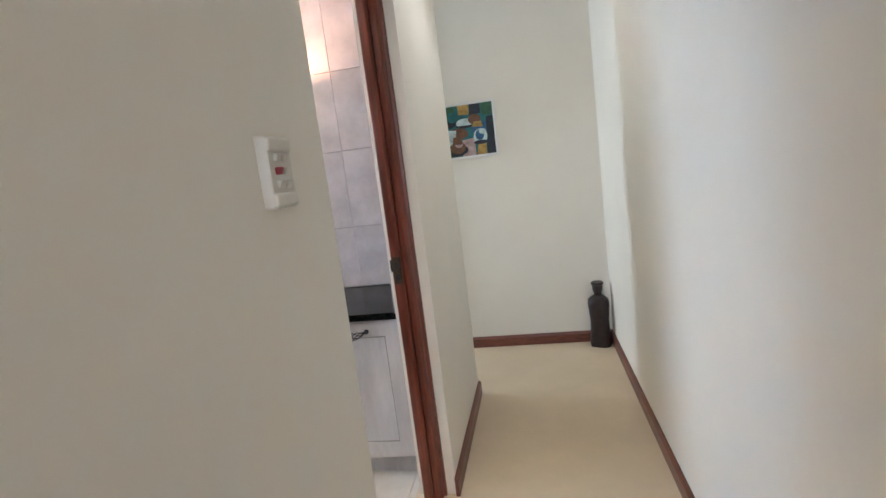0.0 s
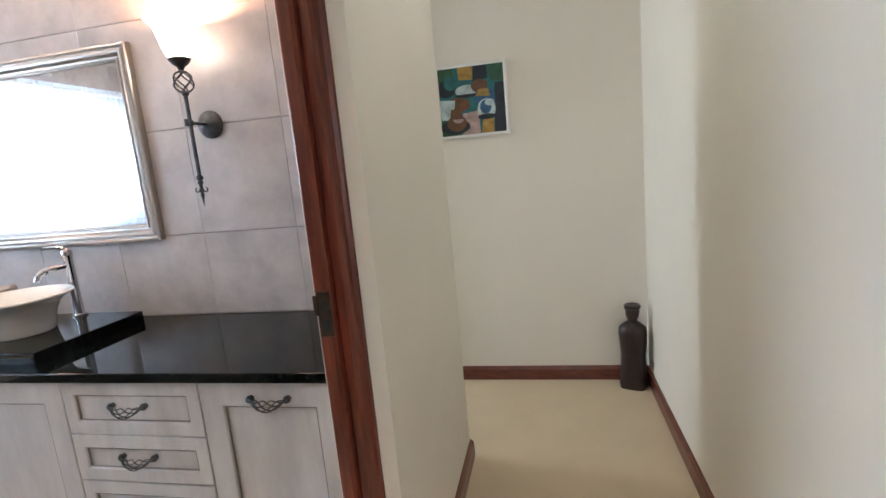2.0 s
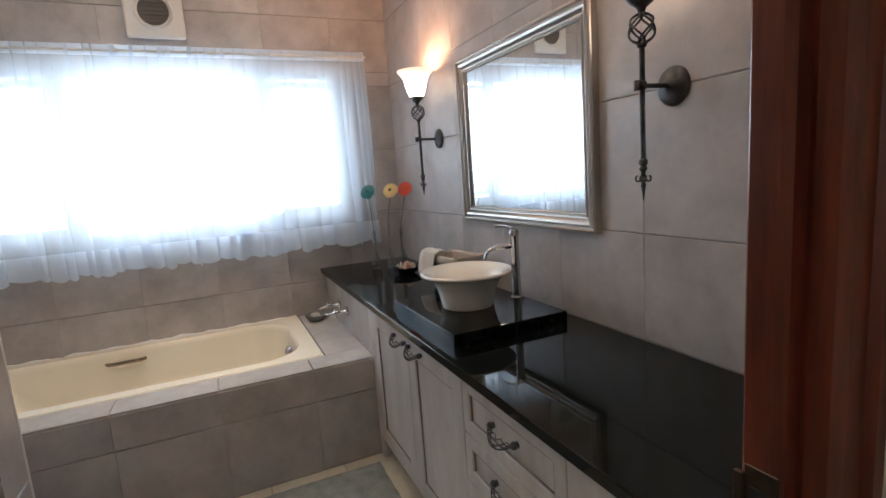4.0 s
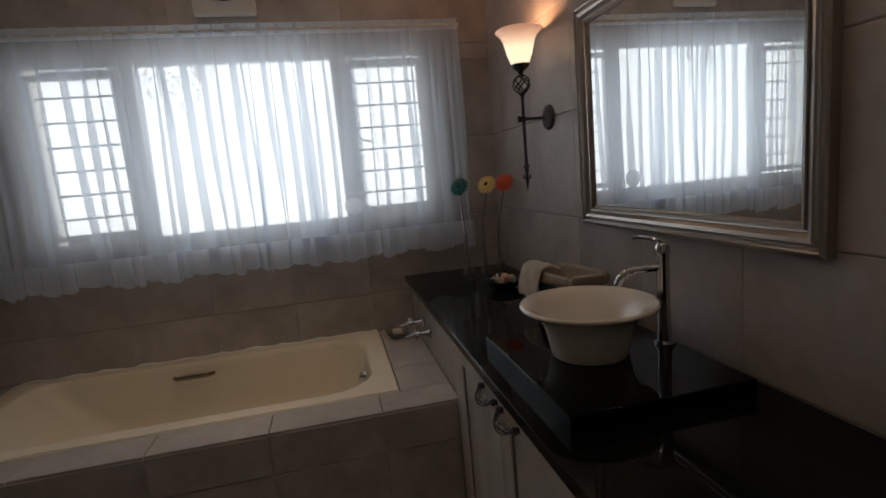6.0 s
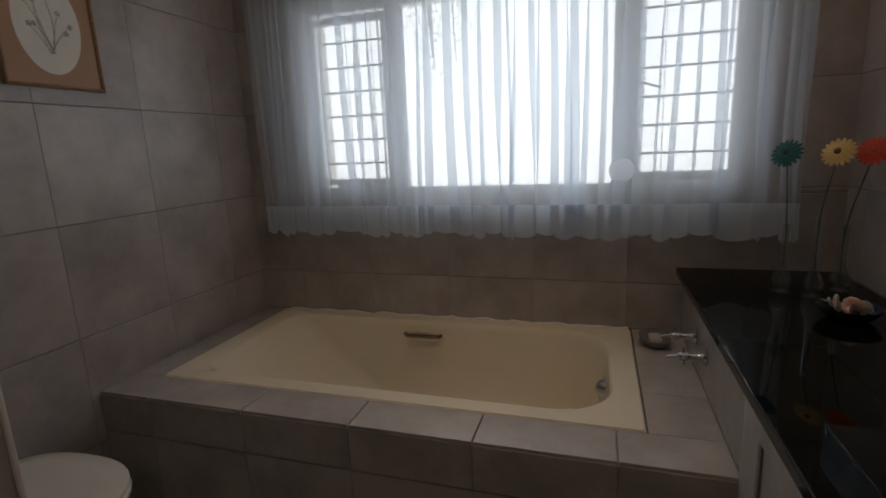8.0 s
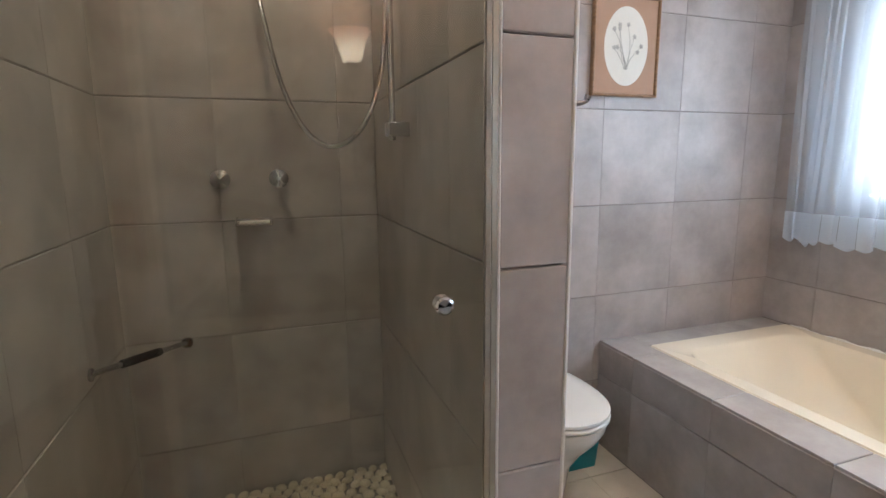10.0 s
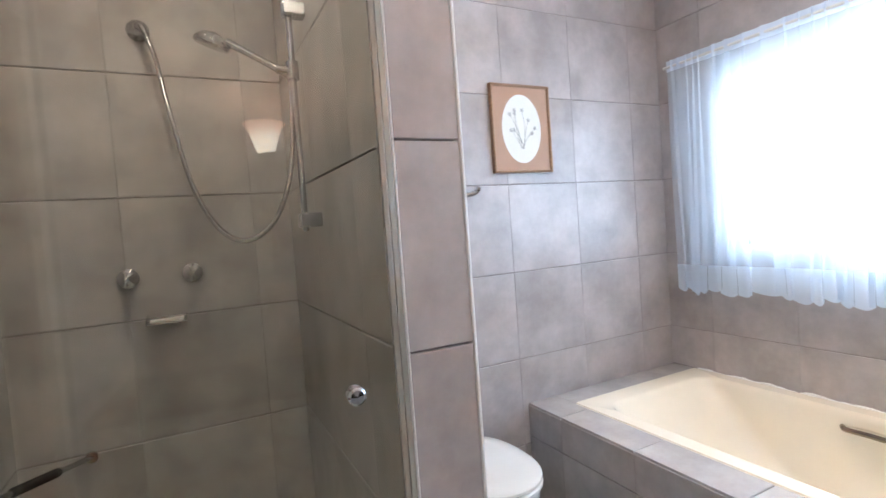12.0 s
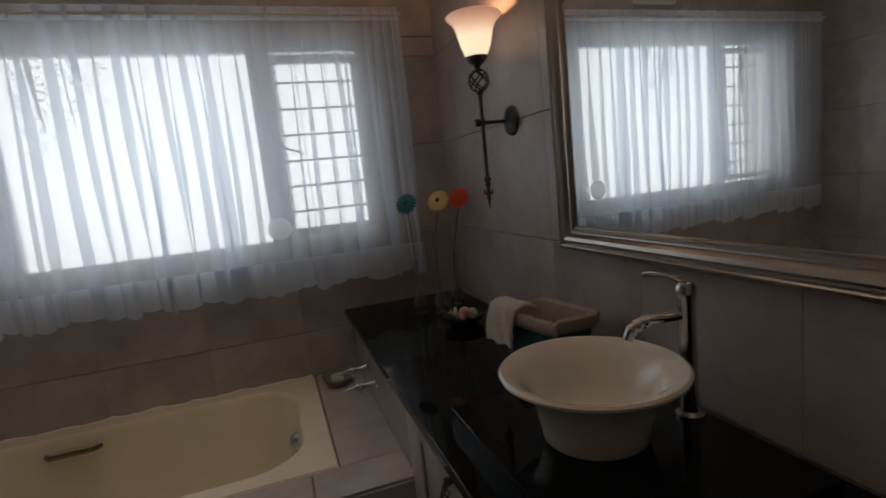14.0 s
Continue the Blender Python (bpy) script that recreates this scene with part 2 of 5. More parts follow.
def curve_points(points, steps=8):
    """A smooth line through the given points."""
    p = [Vector(q) for q in points]
    p = [2 * p[0] - p[1]] + p + [2 * p[-1] - p[-2]]
    out = []
    for i in range(1, len(p) - 2):
        for k in range(steps):
            t = k / steps
            out.append(0.5 * ((2 * p[i]) + (p[i + 1] - p[i - 1]) * t + (2 * p[i - 1] - 5 * p[i] + 4 * p[i + 1] - p[i + 2]) * t * t
                              + (3 * p[i] - p[i - 1] - 3 * p[i + 1] + p[i + 2]) * t ** 3))
    return out + [p[-2]]


def rounded(x0, x1, y0, y1, z, radii, steps=8):
    """A rectangle with rounded corners (radii: x1y0, x1y1, x0y1, x0y0), anticlockwise."""
    out = []
    for (cx, cy, sx, sy, a), r in zip(((x1, y0, -1, 1, -90), (x1, y1, -1, -1, 0), (x0, y1, 1, -1, 90), (x0, y0, 1, 1, 180)), radii):
        for k in range(steps + 1):
            t = radians(a + 90 * k / steps)
            out.append((cx + sx * r + r * math.cos(t), cy + sy * r + r * math.sin(t), z))
    return out


def mesh_of(name, bm, material, smooth=False):
    bmesh.ops.recalc_face_normals(bm, faces=bm.faces)
    me = bpy.data.meshes.new(name)
    bm.to_mesh(me)
    bm.free()
    for m in material if isinstance(material, (list, tuple)) else [material]:
        me.materials.append(m)
    if smooth:
        me.shade_smooth()
        me.set_sharp_from_angle(angle=radians(38))
    return me


def part(name, bm, material, parent, label="", smooth=True):
    ob = new(name, mesh_of(name, bm, material, smooth))
    ob.parent = parent
    return tagged(ob, label)


def thing(name, base, label, category, group="", turn=0.0, kind=""):
    ob = new(name)
    ob.empty_display_size = 0.05
    ob.matrix_world = pose(*base, 0, 0, turn)
    return tagged(ob, label, category, group, kind)


def solid(name, boxes, material, kind="structure", label="", bevel=0.0, category=""):
    bm = bmesh.new()
    for a, b in boxes:
        box(bm, a, b, bevel)
    return tagged(new(name, mesh_of(name, bm, material)), label, category, kind=kind)


def part_box(name, a, b, material, parent, bevel=0.002, label=""):
    bm = bmesh.new()
    box(bm, a, b, bevel)
    return part(name, bm, material, parent, label, smooth=False)


# ---- structure ----
H = 2.6
solid("ground", [((-60, -60, -0.3), (60, 60, -0.12))], EARTH, label="bare garden ground round the house")
floor = solid("floor", [((-2.3, 1.1, -0.1), (0.78, 4.02, -0.004))], GROUT, label="cream tiled bathroom floor with thin joints")
solid("floor_hall", [((0.78, -1.7, -0.1), (2.0, 5.3, 0.0)), ((-2.5, 4.02, -0.1), (0.78, 5.3, 0.0))], CARPET, label="plain beige hall floor covering")
solid("ceiling", [((-2.5, -1.8, H), (2.1, 5.4, H + 0.12))], CEILING, label="white painted ceiling")

wall_north = solid("wall_north", [((-2.35, 4.012, 0), (0.80, 4.27, H))], CREAM, label="grey stone-tiled wall behind the vanity")
wall_south = solid("wall_south", [((-2.35, 1.1, 0), (0.94, 1.34, H))], CREAM, label="grey stone-tiled wall behind toilet and shower")
wall_west = solid("wall_west", [((-2.35, 1.34, 0), (-2.092, 4.012, 1.08)), ((-2.35, 1.34, 1.985), (-2.092, 4.012, H)),
                                ((-2.35, 1.34, 1.08), (-2.092, 1.735, 1.985)), ((-2.35, 3.68, 1.08), (-2.092, 4.012, 1.985))],
                  CREAM, label="grey stone-tiled outer wall with a wide window")
wall_east = solid("wall_east", [((0.782, -1.7, 0), (0.955, 2.505, H)), ((0.80, 3.345, 0), (0.955, 4.27, H)), ((0.782, 2.505, 2.03), (0.955, 3.345, H))],
                  CREAM, label="cream painted wall between corridor and bathroom")
solid("wall_corridor", [((1.845, -1.7, 0), (2.0, 5.3, H))], CREAM, label="smooth cream painted corridor wall")
solid("wall_hall_end", [((-2.5, 5.075, 0), (1.845, 5.25, H))], CREAM, label="cream painted end wall of the hall")
# unseen closing walls, each with an invented opening that holds a fill lamp
solid("wall_passage_west", [((-2.5, 4.27, 0), (-2.4, 5.075, 0.9)), ((-2.5, 4.27, 2.1), (-2.4, 5.075, H)), ((-2.5, 4.27, 0.9), (-2.4, 4.37, 2.1)), ((-2.5, 4.97, 0.9), (-2.4, 5.075, 2.1))], CREAM)
solid("wall_corridor_south", [((0.955, -1.8, 0), (1.845, -1.6, 0.9)), ((0.955, -1.8, 2.1), (1.845, -1.6, H)), ((0.955, -1.8, 0.9), (1.0, -1.6, 2.1)), ((1.8, -1.8, 0.9), (1.845, -1.6, 2.1))], CREAM)
wall_stub = solid("wall_stub", [((-0.23, 1.34, 0), (-0.108, 2.40, H))], GROUT, label="short tiled dividing wall beside the shower")

for parent, a, b in ((wall_north, (-2.092, 4.003, 0.0), (0.80, 4.012, H)), (wall_south, (-2.092, 1.34, 0), (-0.23, 1.387, H)),
                     (wall_south, (-0.108, 1.34, 0), (0.772, 1.357, H)), (wall_east, (0.764, 1.357, 0), (0.782, 2.46, H)),
                     (wall_east, (0.782, 3.4, 0), (0.80, 4.003, H))):
    part_box("grout", a, b, GROUT, parent, 0)
bm = bmesh.new()
for a, b in (((-2.092, 1.387, 0), (-2.083, 4.003, 1.08)), ((-2.092, 1.387, 1.985), (-2.083, 4.003, H)),
             ((-2.092, 1.387, 1.08), (-2.083, 1.735, 1.985)), ((-2.092, 3.68, 1.08), (-2.083, 4.003, 1.985))):
    box(bm, a, b)
part("grout", bm, GROUT, wall_west, smooth=False)

# dark wooden skirting along the corridor and hall
def skirting(a, b, normal):
    bm = bmesh.new()
    d = Vector((*b, 0)) - Vector((*a, 0))
    n = Vector((*normal, 0))
    rings = []
    for base in (Vector((*a, 0)), Vector((*a, 0)) + d):
        rings.append([base + n * o + Vector((0, 0, z)) for o, z in ((0, 0), (0.016, 0), (0.016, 0.062), (0.012, 0.072), (0.007, 0.08), (0, 0.08))])
    loops(bm, rings, True, True)
    tagged(new("baseboard", mesh_of("baseboard", bm, SKIRT)), "dark red-brown wooden skirting board along the wall", kind="structure")


skirting((1.845, -1.6), (1.845, 5.075), (-1, 0))
skirting((-2.4, 5.075), (1.829, 5.075), (0, -1))
skirting((0.955, 3.33), (0.955, 4.286), (1, 0))
skirting((0.955, -1.6), (0.955, 2.505), (1, 0))
skirting((-2.4, 4.27), (0.971, 4.27), (0, 1))

# ---- door frame ----
door = thing("door_frame", (0.85, 2.9, 0), "dark red-brown varnished wooden door frame in the opening", "door frame", kind="structure")
for y, s in ((3.345, -1), (2.505, 1)):
    bm = bmesh.new()
    o = (0.85, 2.9)
    prof = [(0.828, 0), (0.828, 0.051), (0.832, 0.055), (0.858, 0.055), (0.866, 0.05), (0.868, 0.034), (0.873, 0.036), (0.892, 0.036), (0.900, 0.028), (0.904, 0.012), (0.913, 0.010), (0.915, 0)]
    loops(bm, [[(x - o[0], y + s * d - o[1], z) for x, d in prof] for z in (0.0, 1.972)], True, True)
    part("jamb", bm, WOOD, door, smooth=False)
bm = bmesh.new()
loops(bm, [[(x - 0.85, y - 2.9, 2.027 - d) for x, d in prof] for y in (2.507, 3.343)], True, True)
part("head", bm, WOOD, door, smooth=False)
bm = bmesh.new()
box(bm, (-0.017, 0.3885, 0.925), (0.014, 0.392, 1.03), 0.001)
plate = part("strike_plate", bm, BRONZE, door, "dark bronze strike plate", smooth=False)
# no holes are cut: thin slips carry the holes' shade as dark colour
part_box("latch_hole", (-0.01, 0.3873, 0.985), (0.005, 0.389, 1.01), DARK, plate, 0)
part_box("bolt_hole", (-0.01, 0.3873, 0.94), (0.005, 0.389, 0.965), DARK, plate, 0)
part_box("strike_lip", (-0.026, 0.386, 0.975), (-0.016, 0.392, 1.02), BRONZE, plate, 0.001)

# ---- window ----
window = thing("window_1", (-2.14, 2.7, 1.08), "wide grey aluminium window with two side sashes and steel bars", "window", kind="structure")


def frame_ring(bm, x0, x1, y0, y1, z0, z1, w):
    for a, b in (((x0, y0, z0), (x1, y1, z0 + w)), ((x0, y0, z1 - w), (x1, y1, z1)), ((x0, y0, z0 + w), (x1, y0 + w, z1 - w)), ((x0, y1 - w, z0 + w), (x1, y1, z1 - w))):
        box(bm, a, b, 0.003)


bm = bmesh.new()
frame_ring(bm, -0.03, 0.015, -0.965, 0.98, 0.0, 0.905, 0.045)
box(bm, (-0.03, -0.535, 0.04), (0.017, -0.46, 0.87), 0.003)
box(bm, (-0.03, 0.465, 0.04), (0.017, 0.545, 0.87), 0.003)
part("window_frame", bm, ALU, window, smooth=False)
for y0, y1 in ((-0.925, -0.525), (0.54, 0.935)):
    bm = bmesh.new()
    frame_ring(bm, -0.012, 0.024, y0, y1, 0.062, 0.838, 0.028)
    part("sash", bm, ALU, window, smooth=False)
for y0, y1, z0, z1 in ((-0.905, -0.54, 0.085, 0.815), (-0.465, 0.47, 0.04, 0.865), (0.555, 0.915, 0.085, 0.815)):
    ob = part_box("pane", (-0.006, y0, z0), (-0.002, y1, z1), CLEAR, window, 0)
    ob.visible_shadow = False
for y0, y1 in ((-0.93, -0.52), (0.535, 0.94)):
    for k in range(6):
        z = 0.163 + 0.1175 * k
        bm = bmesh.new()
        tube(bm, [(-0.09, y0, z), (-0.09, y1, z)], 0.0055, 6)
        part("bar", bm, BAR, window, "thin dark steel burglar bar")
    for k in (1, 2):
        y = y0 + (y1 - y0) * k / 3
        bm = bmesh.new()
        tube(bm, [(-0.096, y, 0.05), (-0.096, y, 0.85)], 0.0018, 6)
        part("bar", bm, BAR, window, "thin dark steel burglar bar")
bm = bmesh.new()
tube(bm, [(-0.02, 0.56, 0.46), (-0.045, 0.6, 0.447), (-0.06, 0.655, 0.43)], 0.005, 6)
part("window_stay", bm, BAR, window)
part_box("window_sill", (-0.02, -0.96, -0.012), (0.072, 0.975, 0.0), ALU, window, 0.003)

# a leafy branch hanging outside the middle pane
tree = thing("garden_tree", (-2.75, 1.2, -0.12), "leafy garden tree with a branch hanging by the window", "tree")
bm = bmesh.new()
rng = random.Random(4)
trunk = curve_points([(0, 0, 0), (0.03, 0.02, 1.4), (0.0, 0.1, 2.6), (0.1, 0.4, 3.1)], 6)
tube(bm, trunk, [0.06 * (1 - 0.6 * i / len(trunk)) for i in range(len(trunk))], 10)
twigs = []
for k in range(9):
    tip = Vector((rng.uniform(0.22, 0.36), rng.uniform(1.05, 1.33), rng.uniform(1.75, 2.1)))
    pts = curve_points([(0.1, 0.4, 3.1), (0.22, 0.8, 3.05), (0.3, tip.y - 0.05, 2.6), tip], 6)
    twigs.append(pts)
    tube(bm, pts, [0.012 * (1 - 0.85 * i / len(pts)) for i in range(len(pts))], 5)
part("trunk", bm, mat("bark", (0.12, 0.09, 0.06), 0.9, var=0.3), tree)
bm = bmesh.new()
for k in range(620):
    p = rng.choice(twigs)[-rng.randint(1, 5)] + Vector((rng.uniform(-0.06, 0.06), rng.uniform(-0.09, 0.09), rng.uniform(-0.10, 0.10)))
    d = Vector((rng.uniform(-1, 1), rng.uniform(-1, 1), rng.uniform(-1, 0.4))).normalized()
    sd = d.orthogonal().normalized() * 0.006
    length = rng.uniform(0.02, 0.045)
    bm.faces.new([bm.verts.new(v) for v in (p, p + d * length * 0.5 + sd, p + d * length, p + d * length * 0.5 - sd)])
tagged(part("leaves", bm, LEAF, tree, smooth=False), kind="stuff")

# ---- curtain ----
curtain = thing("curtain", (-1.995, 2.66, 2.075), "gathered white sheer voile curtain hanging over the window", "curtain")
rng = random.Random(11)
pleats = [-1.145]
while pleats[-1] < 1.145:
    y = pleats[-1]
    # wide smooth stretches before the far sash, close gathers at both ends
    step = (0.024, 0.045) if abs(y) > 0.98 else (0.05, 0.10) if y < -0.55 else (0.035, 0.085)
    pleats.append(y + rng.uniform(*step))
pleats[-1] = 1.145
folds = [dict(lap=rng.uniform(0.004, 0.015), top=rng.uniform(-0.4, 0.35), end=rng.uniform(0.75, 1.6), lean=rng.uniform(-0.03, 0.03), wave=rng.uniform(0, 6.3)) for _ in pleats]


def cloth_rows(z_list, extra=0.0):
    """Rows of the gathered cloth: flat bays that sag towards the glass, each ending in a fold that laps over the next bay and fades in and out down the drop."""
    rows = []
    for z in z_list:
        row = []
        f = (2.085 - z) / 1.16
        for i in range(len(pleats) - 1):
            g, h = folds[i], folds[i + 1]
            shift0 = g["lean"] * f + 0.003 * math.sin(6 * f + g["wave"])
            shift1 = h["lean"] * f + 0.003 * math.sin(6 * f + h["wave"])
            if i == 0:
                shift0 = 0.0
            y0, y1 = pleats[i] + shift0, pleats[i + 1] + shift1
            rise = min(1.0, max(0.0, (f - g["top"]) / 0.3)) * min(1.0, max(0.0, (g["end"] - f) / 0.35))
            lap = g["lap"] * (0.12 + 0.88 * rise) * (1.0 + 0.5 * f)
            sag = min(0.020, 0.22 * (y1 - y0)) * (0.35 + 0.65 * f)
            for k in range(16):
                t = k / 16
                if t < 0.625:
                    q = t / 0.625
                    y, x = y0 + (y1 + lap - y0) * q, -sag * math.sin(math.pi * q)
                elif t < 0.81:
                    q = (t - 0.625) / 0.1875
                    y, x = y1 + lap * (1 - 2 * q), 0.009 * q
                else:
                    q = (t - 0.8125) / 0.1875
                    y, x = y1 - lap * (1 - q), 0.009 * (1 - q)
                dz = (0.012 * math.sin(i * 1.7 + 0.6 * math.sin(i)) - 0.017 * math.sin(math.pi * min(1, t / 0.625))) * (1 if z < 1.0 else 0)
                row.append((x + 0.008 * math.sin(5 * f + 0.7 * (i + t)) * f + extra, y, z - 2.075 + dz))
        rows.append(row)
    return rows


def cloth(bm, rows):
    made = [[bm.verts.new(p) for p in row] for row in rows]
    for p, q in zip(made, made[1:]):
        for k in range(len(p) - 1):
            bm.faces.new((p[k], p[k + 1], q[k + 1], q[k]))


bm = bmesh.new()
cloth(bm, cloth_rows([2.085 - 1.16 * k / 24 for k in range(25)]))
part("voile", bm, SHEER, curtain)
bm = bmesh.new()
cloth(bm, cloth_rows([0.925, 0.96, 0.995, 1.03, 1.05], 0.004))
part("hem", bm, HEM, curtain)
bm = bmesh.new()
cloth(bm, cloth_rows([2.03, 2.055, 2.085], 0.004))
part("header", bm, HEM, curtain)
bm = bmesh.new()
tube(bm, [(-1.995, 1.495, 2.055), (-1.995, 3.825, 2.055)], 0.007, 10)
tube(bm, [(-2.08, 1.5, 2.055), (-1.995, 1.5, 2.055)], 0.005, 8)
tube(bm, [(-2.08, 3.82, 2.055), (-1.995, 3.82, 2.055)], 0.005, 8)
tagged(new("curtain_rod", mesh_of("curtain_rod", bm, PLASTIC, True)), "thin white curtain rod fixed above the window", "curtain rod")
bm = bmesh.new()
for v in lathe(bm, [(0.0005, -0.004), (0.044, -0.004), (0.048, 0.0), (0.044, 0.004), (0.0005, 0.004)]):
    for w in v:
        w.co = (w.co.z, w.co.x, w.co.y)
ob = new("suction_disc", mesh_of("suction_disc", bm, DISC, True))
ob.matrix_world = pose(-1.972, 3.2, 1.188)
tagged(ob, "round white plastic disc clipped on the curtain", "disc")

# ---- extractor fan ----
fan = thing("extractor_fan", (-2.08, 2.705, 2.275), "square white plastic extractor fan above the window", "extractor fan")
bm = bmesh.new()
box(bm, (0, -0.142, -0.138), (0.035, 0.142, 0.138), 0.016, 3)
part("housing", bm, PLASTIC, fan)
bm = bmesh.new()
for ring in lathe(bm, [(0.085, 0.0), (0.095, 0.004), (0.088, 0.012), (0.078, 0.004), (0.074, -0.002)], steps=36):
    for w in ring:
        w.co = (0.036 + w.co.z, w.co.x, w.co.y)
part("ring", bm, PLASTIC, fan)
# flat disc on the housing, the opening's shadow put into its grey
bm = bmesh.new()
rings = lathe(bm, [(0.0005, 0.0), (0.074, 0.0)], steps=36)
for ring in rings:
    for w in ring:
        w.co = (0.0365 + w.co.z, w.co.x, w.co.y)
part("grille_opening", bm, GREY_VENT, fan)
for k in range(7):
    z = -0.06 + 0.02 * k
    half = math.sqrt(0.074 ** 2 - z * z)
    part_box("slat", (0.037, -half, z - 0.002), (0.041, half, z + 0.002), GREY_VENT, fan, 0)

# ---- bath and its surround ----
bath = thing("bathtub", (-1.65, 2.39, 0.0), "ivory enamelled built-in bathtub in a tiled surround", "bathtub")
bx, by = -1.65, 2.39


def bath_ring(x0, x1, y0, y1, z, rs):
    return [(x - bx, y - by, z_) for x, y, z_ in rounded(x0, x1, y0, y1, z, rs, 8)]


bm = bmesh.new()
loops(bm, [
    bath_ring(-2.07, -1.248, 1.527, 3.258, 0.462, (0.012,) * 4),
    bath_ring(-2.072, -1.246, 1.525, 3.26, 0.487, (0.012,) * 4),
    bath_ring(-2.066, -1.252, 1.531, 3.254, 0.495, (0.012,) * 4),
    bath_ring(-2.0, -1.312, 1.625, 3.176, 0.496, (0.10, 0.19, 0.19, 0.10)),
    bath_ring(-1.993, -1.319, 1.637, 3.168, 0.489, (0.10, 0.185, 0.185, 0.10)),
    bath_ring(-1.986, -1.326, 1.65, 3.162, 0.468, (0.10, 0.18, 0.18, 0.10)),
    bath_ring(-1.965, -1.35, 1.80, 3.14, 0.30, (0.13, 0.16, 0.16, 0.13)),
    bath_ring(-1.945, -1.37, 1.98, 3.11, 0.16, (0.15, 0.14, 0.14, 0.15)),
    bath_ring(-1.90, -1.41, 2.08, 3.05, 0.11, (0.15, 0.12, 0.12, 0.15)),
    bath_ring(-1.80, -1.51, 2.25, 2.95, 0.10, (0.1, 0.1, 0.1, 0.1)),
], cap_last=True)
part("shell", bm, IVORY, bath)
for x, s in ((-1.975, 1), (-1.338, -1)):
    bm = bmesh.new()
    pts = curve_points([(x - bx, 2.24 - by, 0.435), (x + s * 0.028 - bx, 2.265 - by, 0.437), (x + s * 0.03 - bx, 2.33 - by, 0.438), (x + s * 0.028 - bx, 2.395 - by, 0.437), (x - bx, 2.42 - by, 0.435)], 6)
    tube(bm, pts, 0.0105, 8)
    part("grip", bm, GRIP, bath, "dark polished metal grab grip")
    bm = bmesh.new()
    rings = []
    for r, d in ((1.0, 0.0), (0.8, -0.012), (0.3, -0.018)):
        rings.append([(x + s * (0.009 + d * 0.4) - bx, 2.33 - by + 0.085 * r * math.cos(a), 0.43 + (0.022 * r) * math.sin(a)) for a in [2 * math.pi * k / 20 for k in range(20)]])
    loops(bm, rings, cap_last=True)
    part("grip_recess", bm, IVORY, bath)
bm = bmesh.new()
for ring in lathe(bm, [(0.0005, 0.034), (0.014, 0.032), (0.026, 0.024), (0.033, 0.012), (0.035, 0.0)], steps=24):
    for w in ring:
        w.co = (w.co.x - 1.66 - bx, 3.150 - by - w.co.z, 0.405 + w.co.y)
waste = part("overflow", bm, CHROME, bath, "round chrome overflow knob")
bm = bmesh.new()
box(bm, (-1.668 - bx, 3.128 - by, 0.36), (-1.652 - bx, 3.142 - by, 0.39), 0.004)
part("plug_lever", bm, CHROME, waste)
bm = bmesh.new()
lathe(bm, [(0.0005, 0.006), (0.025, 0.005), (0.032, 0.0)], (-1.655 - bx, 2.9 - by, 0.101))
part("drain", bm, CHROME, bath)

surround = thing("bath_surround", (-1.1, 2.42, 0), "grey stone-tiled bath surround with a flat ledge", "bath surround", kind="structure")
bm = bmesh.new()
for a, b in (((-1.24, 1.39, 0), (-1.103, 3.455, 0.477)), ((-2.08, 3.265, 0), (-1.24, 3.455, 0.477)), ((-2.08, 1.39, 0), (-1.24, 1.52, 0.477)), ((-2.08, 3.468, 0.477), (-1.09, 3.49, 0.744))):
    box(bm, [a[i] - (-1.1, 2.42, 0)[i] for i in range(3)], [b[i] - (-1.1, 2.42, 0)[i] for i in range(3)])
part("core", bm, GROUT, surround, smooth=False)
part_box("corner_post", (-0.004, 1.035, 0.0), (0.055, 1.075, 0.744), CABINET, surround, 0.003)
bm = bmesh.new()
rng = random.Random(21)
steps = 70
tube(bm, [(-0.972 + rng.uniform(-0.002, 0.002), -0.87 + 1.7 * k / steps, 0.491 + rng.uniform(-0.002, 0.003)) for k in range(steps + 1)], [max(0.003, 0.008 + 0.005 * math.sin(k * 0.9) * rng.uniform(0.2, 1) + rng.uniform(-0.002, 0.002)) for k in range(steps + 1)], 6)
part("silicone_bead", bm, PLASTIC, surround)

# bath taps on the panel above the ledge
for x in (-1.71, -1.53):
    tap = thing("bath_tap", (x, 3.455, 0.612), "long chrome bath tap standing out from the tiled panel", "tap", "bath taps")
    bm = bmesh.new()
    for ring in lathe(bm, [(0.027, 0.0), (0.027, 0.005), (0.015, 0.011), (0.0105, 0.03), (0.0105, 0.052), (0.014, 0.056), (0.014, 0.078), (0.0095, 0.084), (0.0005, 0.086)], steps=20):
        for w in ring:
            w.co = (w.co.x, -w.co.z, w.co.y)
    part("body", bm, CHROME, tap)
    for a in (12, 102):
        bm = bmesh.new()
        c, s_ = 0.026 * math.cos(radians(a)), 0.026 * math.sin(radians(a))
        tube(bm, [(-c, -0.068, -s_), (-c * 0.9, -0.068, -s_ * 0.9), (0, -0.068, 0), (c * 0.9, -0.068, s_ * 0.9), (c, -0.068, s_)], [0.0062, 0.0058, 0.004, 0.0058, 0.0062], 8)
        part("handle", bm, CHROME, tap)
    bm = bmesh.new()
    tube(bm, [(0, -0.084, 0), (0, -0.118, -0.006)], [0.006, 0.0045], 8)
    part("nozzle", bm, CHROME, tap)
